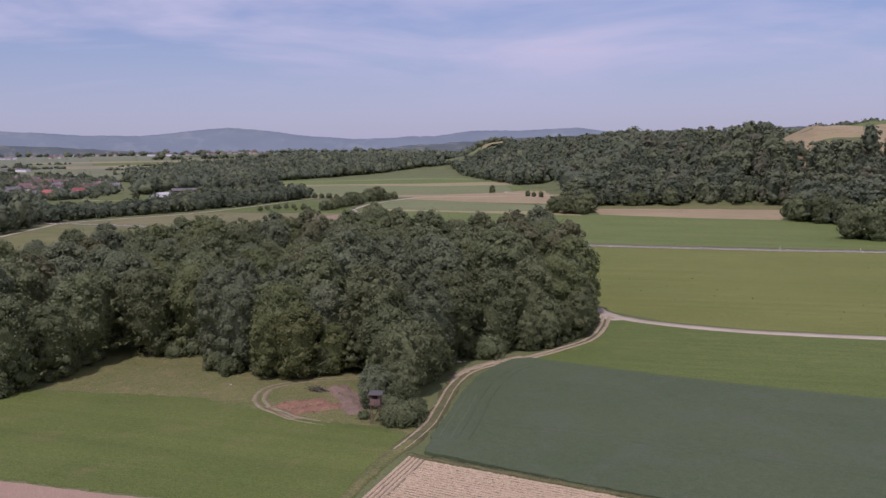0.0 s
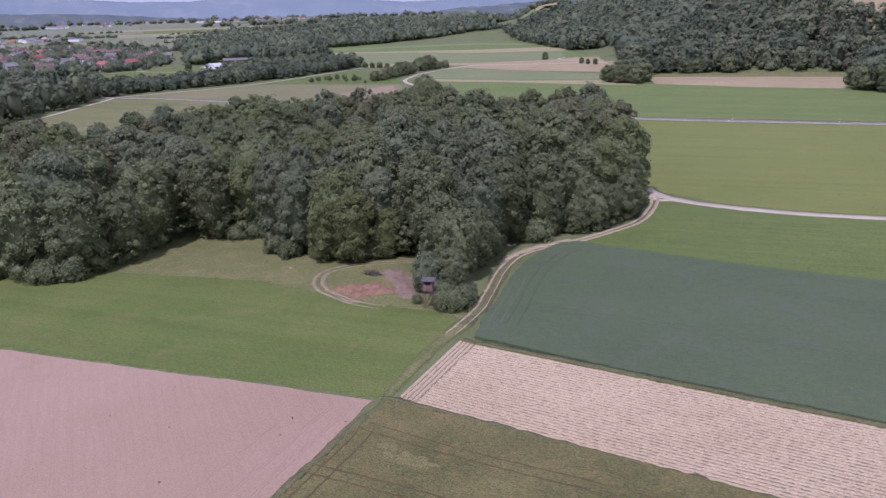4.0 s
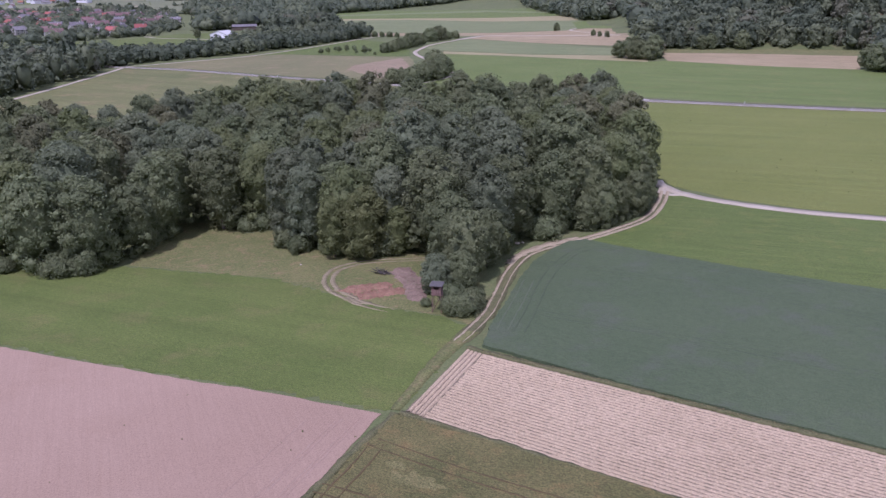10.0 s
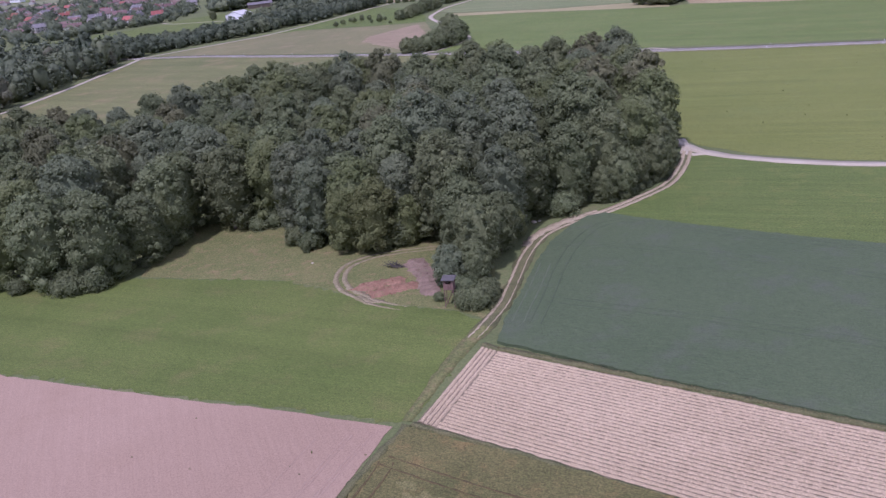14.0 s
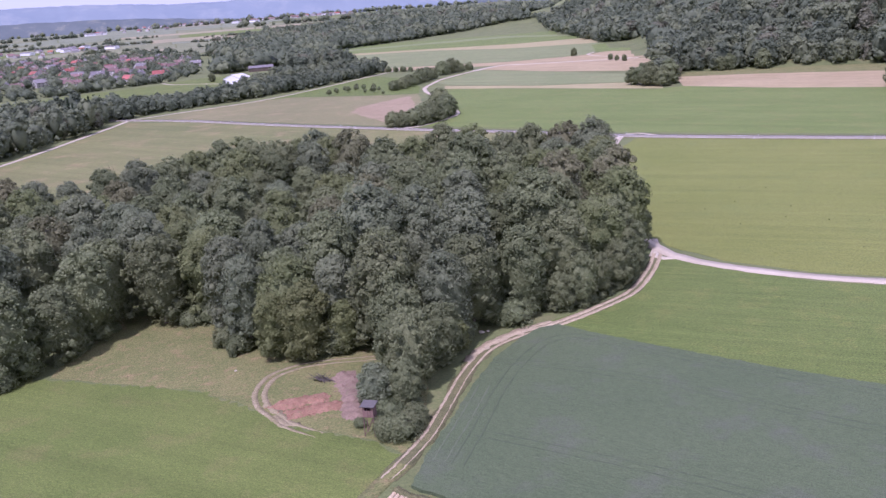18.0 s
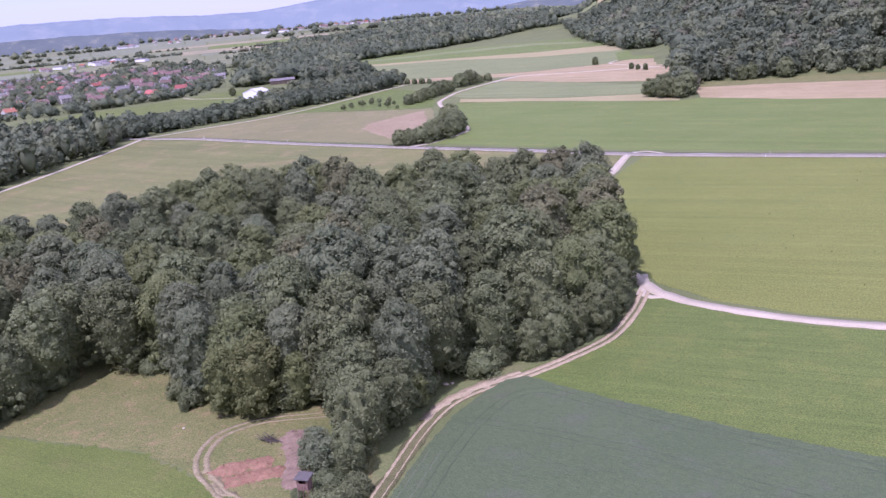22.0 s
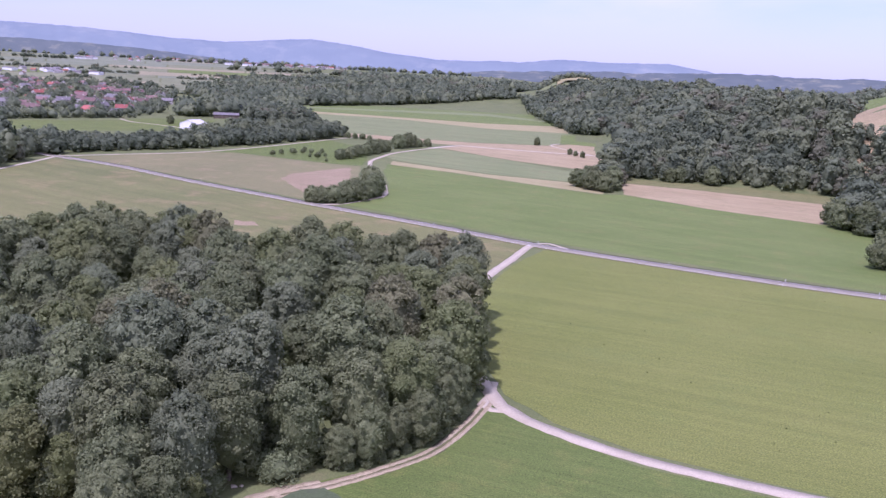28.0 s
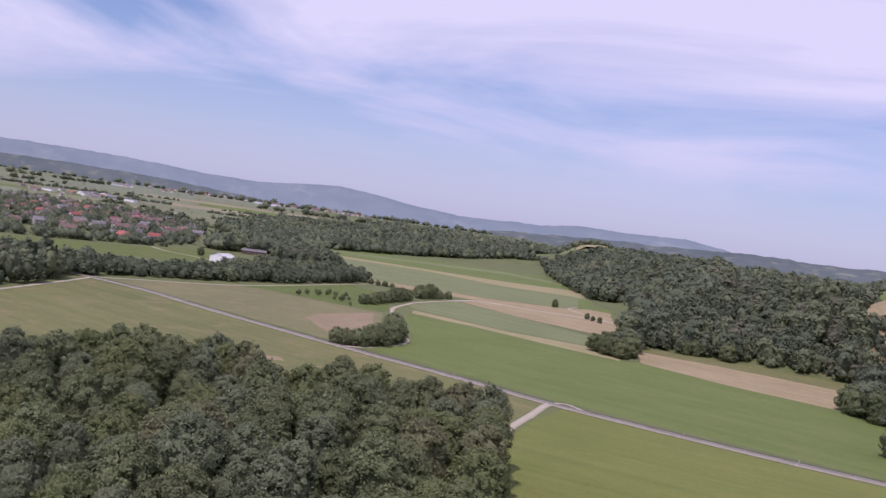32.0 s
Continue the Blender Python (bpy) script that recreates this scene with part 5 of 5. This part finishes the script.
# ---- raised hide, rubble and dead wood by the wood ----
def raised_hide(x, y, turn):
    ob = tagged(empty("raised_hide", x, y, 0), "weathered wooden hunting hide on stilts with a grey felt roof", "hunting hide")
    for sx in (-0.95, 0.95):
        for sy in (-0.8, 0.8):
            bm = bmesh.new(); beam(bm, (sx * 1.1, sy * 1.1, -0.2), (sx, sy, 3.5), 0.09, 0.08, 7)
            part("post", bm, OLD_WOOD, ob)
    for sy in (-0.82, 0.82):
        bm = bmesh.new(); beam(bm, (-1.0, sy * 1.08, 0.3), (0.95, sy * 1.02, 3.3), 0.05, 0.05, 6)
        part("brace", bm, OLD_WOOD, ob)
    bm = bmesh.new(); box(bm, (-1.15, -1.0, 3.45), (1.15, 1.0, 3.55)); part("platform", bm, OLD_WOOD, ob)
    for k in range(9):
        for sy, nm in ((-0.93, 1), (0.93, 1)):
            bm = bmesh.new(); h = 4.6 if 1 < k < 7 and sy < 0 else 5.4
            box(bm, (-1.08 + k * 0.24, sy - 0.015, 3.55), (-1.08 + k * 0.24 + 0.225, sy + 0.015, h))
            part("wall_board", bm, OLD_WOOD, ob)
    for k in range(8):
        for sx in (-1.07, 1.07):
            bm = bmesh.new(); box(bm, (sx - 0.015, -0.9 + k * 0.228, 3.55), (sx + 0.015, -0.9 + k * 0.228 + 0.21, 5.4)); part("wall_board", bm, OLD_WOOD, ob)
    bm = bmesh.new(); box(bm, (-1.05, -0.96, 5.22), (1.05, -0.92, 5.4)); part("lintel", bm, OLD_WOOD, ob)
    bm = bmesh.new(); box(bm, (-1.45, -1.35, 5.42), (1.45, 1.3, 5.52))
    bmesh.ops.rotate(bm, cent=(0, 0, 5.47), matrix=Matrix.Rotation(radians(5), 3, "X"), verts=bm.verts[:])
    part("roof", bm, ROOF_FELT, ob, "grey felt roof")
    for sx in (-0.3, 0.3):
        bm = bmesh.new(); beam(bm, (2.3, sx, -0.1), (1.1, sx, 3.6), 0.045, 0.04, 6); part("ladder_rail", bm, OLD_WOOD, ob)
    for k in range(10):
        bm = bmesh.new(); t = (k + 0.7) / 11; beam(bm, (2.27 - 1.17 * t, -0.32, 3.6 * t), (2.27 - 1.17 * t, 0.32, 3.6 * t), 0.03, 0.03, 6); part("rung", bm, OLD_WOOD, ob)
    ob.rotation_euler = (0, 0, radians(turn))
    ob.scale = (0.8, 0.8, 0.95)
    return ob


raised_hide(-4.5, 151.2, -12)


def heap(name, spine, wide, high, material, label, chunks, seed):
    """A low uneven spread of broken stuff along a line, strewn with larger pieces."""
    rng = np.random.RandomState(seed)
    line = smooth(spine, 0.4)
    ob = tagged(empty(name), label, "rubble heap")
    cell = 0.3
    x0, y0 = line.min(0) - wide
    nx, ny = (np.ceil((line.max(0) + wide - line.min(0) + wide) / cell)).astype(int)
    v, solid = [], np.zeros((nx, ny), bool)
    for i in range(nx):
        for j in range(ny):
            x, y = x0 + i * cell, y0 + j * cell
            off = np.hypot(line[:, 0] - x, line[:, 1] - y).min()
            edge = wide / 2 * (0.95 + 0.55 * noise.noise((x * 0.45, y * 0.45, seed)) + 0.30 * noise.noise((x * 1.3, y * 1.3, seed)))
            rise = min(max((edge - off) / (wide * 0.3), 0.0), 1.0)
            solid[i, j] = edge > off - 0.35
            lump = 0.45 + 0.55 * (noise.noise((x * 0.8, y * 0.8, seed + 3)) + 0.5 * noise.noise((x * 2.1, y * 2.1, seed + 4)) + 0.5)
            v.append((x + 0.1 * rng.randn(), y + 0.1 * rng.randn(), 0.02 + rise * (0.07 + high * max(lump, 0.05))))
    f = [(i * ny + j, (i + 1) * ny + j, (i + 1) * ny + j + 1, i * ny + j + 1) for i in range(nx - 1) for j in range(ny - 1)
         if solid[i, j] and solid[i + 1, j] and solid[i, j + 1] and solid[i + 1, j + 1]]
    part("mound", raw("mound", v, f, material), material, ob)
    cv, cf = [], []
    used = sorted({k for q in f for k in q})
    for k in range(chunks):
        p = v[used[rng.randint(len(used))]]
        s = 0.04 + 0.12 * rng.rand() ** 2
        R = Euler(rng.rand(3) * 6).to_matrix()
        b = len(cv)
        for dx in (-1, 1):
            for dy in (-1, 1):
                for dz in (-1, 1):
                    q = R @ Vector((dx * s * (0.8 + 0.4 * rng.rand()), dy * s * 0.7, dz * s * 0.45))
                    cv.append((p[0] + q.x, p[1] + q.y, p[2] + q.z + 0.3 * s))
        cf += [(b, b + 1, b + 3, b + 2), (b + 4, b + 6, b + 7, b + 5), (b, b + 4, b + 5, b + 1), (b + 2, b + 3, b + 7, b + 6), (b, b + 2, b + 6, b + 4), (b + 1, b + 5, b + 7, b + 3)]
    tagged(part("brick_debris", raw("brick_debris", cv, cf, material), material, ob), kind="stuff")
    return ob


heap("rubble_heap", [(-12.2, 174.5), (-10.8, 170.0), (-9.4, 165.5), (-8.4, 158.8)], 4.6, 0.40, RUBBLE_PINK, "low heap of pinkish broken stone and soil", 60, 2)
heap("rubble_heap", [(-21.0, 163.2), (-18.2, 164.6), (-15.4, 165.6)], 4.2, 0.55, RUBBLE_RED, "heap of broken red brick", 45, 3)
heap("rubble_heap", [(-18.2, 159.8), (-15.6, 161.2), (-12.4, 162.2)], 3.9, 0.50, RUBBLE_RED, "heap of orange-red broken brick beside the track", 45, 4)


def dead_branches(x, y):
    ob = tagged(empty("dead_branches", x, y, 0), "tangle of bare grey dead branches on the grass", "branches")
    rng = random.Random(6)
    for k in range(14):
        a, z = rng.uniform(-0.6, 0.6) + 2.7, rng.uniform(0.1, 0.7)
        length = rng.uniform(1.2, 3.4)
        cx, cy = rng.uniform(-1.4, 1.4), rng.uniform(-0.6, 0.6)
        bm = bmesh.new()
        tip = (cx + length / 2 * math.cos(a), cy + length / 2 * math.sin(a), z + rng.uniform(0, 0.6))
        beam(bm, (cx - length / 2 * math.cos(a), cy - length / 2 * math.sin(a), max(0.08, z - 0.3)), tip, 0.10, 0.04, 6)
        for q in range(2):
            beam(bm, (cx, cy, z), (cx + rng.uniform(-1, 1), cy + rng.uniform(-0.8, 0.8), z + rng.uniform(0.1, 0.8)), 0.05, 0.02, 5)
        part("branch", bm, DEADWOOD, ob)


dead_branches(-16.0, 173.2)


def stone(x, y, s, name="pale_stone", label="pale boulder beside the track"):
    bm = bmesh.new()
    bmesh.ops.create_icosphere(bm, subdivisions=2, radius=s)
    for v in bm.verts:
        v.co *= 1 + 0.35 * noise.noise(v.co * 2 + Vector((x, y, 0)))
        v.co.z = v.co.z * 0.55 + s * 0.35
    ob = part(name, bm, GRAVEL, None, label)
    ob.location = (x, y, 0.05)
    tagged(ob, category="stone")


stone(12.6, 192.4, 0.55)
stone(13.8, 193.0, 0.35)
stone(-33.5, 179.5, 0.28, label="pale stone in the rough meadow")


def tufts(name, spots, size, label, material, seed):
    rng = np.random.RandomState(seed)
    vs, fs, base = [], [], 0
    for x, y, z in spots:
        n = 9
        s = size * (0.6 + 0.8 * rng.rand())
        for k in range(n):
            a, lean = rng.rand() * 6.283, 0.5 + rng.rand() * 0.7
            px, py = x + rng.randn() * s * 0.35, y + rng.randn() * s * 0.35
            dx, dy = math.cos(a) * s * 0.35, math.sin(a) * s * 0.35
            tip = (px + dy * lean, py - dx * lean, z + s * (0.5 + 0.6 * rng.rand()))
            vs += [(px - dx, py - dy, z - 0.03), (px + dx, py + dy, z - 0.03), (tip[0] + dx * 0.4, tip[1] + dy * 0.4, tip[2]), (tip[0] - dx * 0.4, tip[1] - dy * 0.4, tip[2])]
            fs.append((base, base + 1, base + 2, base + 3)); base += 4
    return tagged(part(name, raw(name, vs, fs, material), material, None, label), category="grass", kind="stuff")


rng_t = np.random.RandomState(9)
GRASS_BLADE = foliage("grass_blades", (0.12, 0.15, 0.05), (0.20, 0.22, 0.085), 0.0)
DRY_BLADE = foliage("dry_grass_blades", (0.20, 0.19, 0.085), (0.32, 0.28, 0.14), 0.0)
tufts("weed_tufts", [(-23.9, 104.8, 0.06), (-22.4, 102.9, 0.06), (-21.6, 107.6, 0.06), (-27.6, 120.1, 0.06), (-46, 110, 0.06), (-37, 106, 0.06), (-34, 92, 0.06), (-30, 84, 0.06), (-58, 122, 0.06), (-50, 96, 0.06), (-66, 113, 0.06), (-14.5, 106, 0.06), (-40, 119, 0.06)], 0.14, "dark weeds in the bare soil", GRASS_BLADE, 1)
rough = [(-70, 181), (-72, 215), (-40, 216), (-4, 200), (3, 170), (4, 150), (-4, 149.5), (-16, 154.5), (-27, 163.5), (-38, 171.5), (-55, 176.5)]
spots = [(x, y, 0.04) for x, y in zip(rng_t.uniform(-72, 4, 5200), rng_t.uniform(150, 216, 5200)) if inside(rough, x, y) and not (-24 < x < -6 and 156 < y < 178)]
tufts("tall_grass", spots[::9], 0.11, "tall yellowing grass tufts", DRY_BLADE, 2)
tufts("tall_grass", spots[1::9], 0.11, "tall green grass tufts", GRASS_BLADE, 3)


def along(points, gap, spread, z, seed):
    rng = np.random.RandomState(seed)
    line = smooth(points, gap)
    return [(x + rng.randn() * spread, y + rng.randn() * spread, z) for x, y in line for _ in range(2)]


tufts("verge_grass", along([(0.6, 134.4), (23.4, 119.2), (54.2, 98.4), (130, 47.4)], 0.35, 0.35, 0.26, 4), 0.12, "rough weeds along the field edge", DRY_BLADE, 6)


mown = [(66, 260), (67, 360), (86, 416), (168, 376), (260, 335), (300, 200), (240, 170), (150, 198), (86, 224)]
tufts("dock_weeds", [(x, y, 0.06) for x, y in zip(rng_t.uniform(60, 300, 260), rng_t.uniform(170, 420, 260)) if inside(mown, x, y)], 0.2, "scattered dark weeds in the yellow-green meadow", GRASS_BLADE, 12)


# ---- posts along the country road ----
def road_post():
    ob = tagged(empty("road_post", 0, -600, 0), "white roadside marker post with a black band", "marker post")
    bm = bmesh.new(); box(bm, (-0.06, -0.05, 0), (0.06, 0.05, 0.78)); part("shaft", bm, POST_WHITE, ob)
    bm = bmesh.new(); box(bm, (-0.062, -0.052, 0.78), (0.062, 0.052, 0.95)); part("band", bm, POST_BLACK, ob, "black band")
    bm = bmesh.new(); box(bm, (-0.06, -0.05, 0.95), (0.06, 0.05, 1.05)); part("cap", bm, POST_WHITE, ob)
    return ob


post_kind = road_post()
line = smooth(main_line, 40)
for k, (x, y) in enumerate(line[1:-1]):
    way = line[k + 2] - line[k]
    way /= np.linalg.norm(way)
    for sgn in (-1, 1):
        ob = copy_thing(post_kind, pose(x - way[1] * 4.1 * sgn, y + way[0] * 4.1 * sgn, 0.05, 0, 0, 30))
        tagged(ob, group="roadside posts")


# ---- buildings ----
def gable(bm, w, d, h, ridge):
    """A house body with gables along x."""
    pts = [(-w / 2, -d / 2), (w / 2, -d / 2), (w / 2, d / 2), (-w / 2, d / 2)]
    low = [bm.verts.new((*p, -0.5)) for p in pts]
    top = [bm.verts.new((*p, h)) for p in pts]
    a, b = bm.verts.new((-w / 2, 0, h + ridge)), bm.verts.new((w / 2, 0, h + ridge))
    for f in ([low[0], low[1], top[1], top[0]], [low[2], low[3], top[3], top[2]], [low[1], low[2], top[2], b, top[1]], [low[3], low[0], top[0], a, top[3]], [top[0], top[1], b, a], [top[2], top[3], a, b]):
        bm.faces.new(f)
    bmesh.ops.recalc_face_normals(bm, faces=bm.faces[:])


def house(name, w, d, h, ridge, wall, roof, label, category="house", windows=True, chimney=True):
    ob = tagged(empty(name, 0, -600, 0), label, category)
    bm = bmesh.new(); gable(bm, w, d, h, ridge); part("wall", bm, wall, ob)
    slope, over = math.atan2(ridge, d / 2), 0.55
    length = math.hypot(ridge, d / 2) + over
    bm = bmesh.new()
    for s in (-1, 1):
        m = Matrix.Translation((0, 0, h + ridge + 0.06)) @ Matrix.Rotation(-s * slope, 4, "X") @ Matrix.Translation((0, s * length / 2, 0.06))
        box(bm, (-w / 2 - 0.5, -length / 2, -0.08), (w / 2 + 0.5, length / 2, 0.08), m)
    cover = part("roof", bm, roof, ob)
    if chimney:
        bm = bmesh.new(); box(bm, (w * 0.2, -0.4 - d * 0.1, h + ridge * 0.4), (w * 0.2 + 0.7, 0.3 - d * 0.1, h + ridge + 0.9)); part("chimney", bm, RENDER_WALL, cover)
    if windows:
        for sy in (-1, 1):
            for k in range(3):
                for z in ((1.0, 2.3), (3.6, 4.9)):
                    if z[1] < h:
                        x = (k - 1) * w * 0.3
                        bm = bmesh.new(); box(bm, (x - 0.6, sy * (d / 2 + 0.01) - 0.03, z[0]), (x + 0.6, sy * (d / 2 + 0.01) + 0.03, z[1])); part("window", bm, GLASS_DARK, ob)
        bm = bmesh.new(); box(bm, (w / 2 - 0.02, -0.6, h - 0.5), (w / 2 + 0.04, 0.6, h + 0.8)); part("window", bm, GLASS_DARK, ob)
        bm = bmesh.new(); box(bm, (-w / 2 - 0.04, -0.5, 0), (-w / 2 + 0.02, 0.5, 2.1)); part("door", bm, OLD_WOOD, ob)
    return ob


house_kinds = []
for k, (roof, word) in enumerate(((TILE_RED, "red"), (TILE_BROWN, "brown"), (TILE_GREY, "grey"), (TILE_RED, "red"), (TILE_BROWN, "brown"))):
    house_kinds.append(house("house", 12 + 1.5 * (k % 3), 9 + (k % 2), 5.2 + 0.5 * (k % 2), 3.4, RENDER_WALL, roof, "pale plastered village house with a " + word + " tiled roof"))
VILLAGE = [(-376, 1066), (-440, 975), (-545, 935), (-860, 1300), (-1100, 1780), (-900, 1900), (-700, 1900), (-560, 1740), (-430, 1430), (-366, 1190)]
rng_v = random.Random(21)
homes = []
lots = scatter(VILLAGE, 42, 31, 0.34)
rng_v.shuffle(lots)
for x, y in lots:
    if len(homes) < 150 and rng_v.random() < 0.85:
        homes.append((x, y))
        ob = copy_thing(house_kinds[rng_v.choice([0, 1, 1, 2, 2, 3, 4, 4, 1])], pose(x, y, land(x, y), 0, 0, rng_v.choice([20, 110, -25, 65]) + rng_v.uniform(-8, 8)))
        ob.scale = [rng_v.uniform(0.95, 1.3)] * 3
        tagged(ob, group="village houses")
garden = [(x, y) for x, y in scatter([(-352, 1062), (-435, 960), (-550, 915), (-900, 1300), (-1150, 1800), (-900, 1950), (-680, 1940), (-540, 1760), (-415, 1430), (-350, 1190)], 19, 32, 0.45) if all((x - a) ** 2 + (y - b) ** 2 > 120 for a, b in homes)]
woods("garden_trees", [p for p in garden if rng_v.random() < 0.72], 9, 4.8, 80, 1.0, "garden trees between the village houses", 33, 4)
woods("garden_trees", [(x + rng_v.uniform(-6, 6), y + rng_v.uniform(-5, 5)) for x, y in smooth([(-346, 1068), (-376, 1040), (-440, 955), (-550, 905), (-620, 900)], 8)], 8, 4.4, 120, 0.9, "trees along the edge of the village", 34, 4)
ROOF_PALE = surface("pale_sheet_roof", (0.50, 0.49, 0.46), (0.60, 0.59, 0.56), 1.0, 0.2, 0.6, 0.05)
barn = house("barn", 17, 22, 6.0, 3.6, BARN_WHITE, ROOF_PALE, "white sheet-metal barn with a pale grey roof in the meadow", "barn", False, False)
barn.matrix_basis = pose(-240, 957, 0, 0, 0, 62)
shed = house("open_shed", 30, 13, 4.6, 2.4, BARK, TILE_GREY, "long brown farm shed with a grey roof beside the wood", "shed", False, False)
shed.matrix_basis = pose(-262, 1152, 0, 0, 0, 18)
cabin = house("small_cabin", 8, 5, 2.6, 1.4, OLD_WOOD, TILE_RED, "small wooden cabin with a red roof among the trees", "cabin", False, False)
cabin.matrix_basis = pose(-372, 1068, 0, 0, 0, 10)
far_kinds = [house("far_house", 12 + 3 * k, 10, 5, 3.5, RENDER_WALL, (TILE_RED, TILE_BROWN, TILE_GREY)[k], "pale house of the far settlement", "house", False, False) for k in range(3)]
far_hall = house("far_hall", 34, 16, 6, 2.2, BARN_WHITE, TILE_GREY, "white industrial hall on the plain", "hall", False, False)
for az0, az1, r0, r1, n, hall in [(-29, -22.5, 2350, 2480, 20, 0.3), (-34, -26, 2250, 2330, 8, 0.3), (-17, -8, 3180, 3420, 34, 0.15), (-24, -17, 3060, 3160, 10, 0.2), (12, 20, 2540, 2650, 6, 0.2), (-14, -12, 2300, 2330, 2, 0.5), (-22, -9, 3420, 3560, 26, 0.2)]:
    for k in range(n):
        a, q = radians(rng_v.uniform(az0, az1)), rng_v.uniform(r0, r1)
        x, y = 20 + q * math.sin(a), 40 + q * math.cos(a)
        ob = copy_thing(far_hall if rng_v.random() < hall else rng_v.choice(far_kinds), pose(x, y, land(x, y), 0, 0, rng_v.uniform(0, 180)))
        tagged(ob, group="houses of the plain")

# the patterns that were copied are taken away again
for ob in [o for o in bpy.data.objects if o.parent is None and abs(o.location.y + 600) < 1e-3]:
    for child in list(ob.children_recursive):
        bpy.data.objects.remove(child)
    bpy.data.objects.remove(ob)
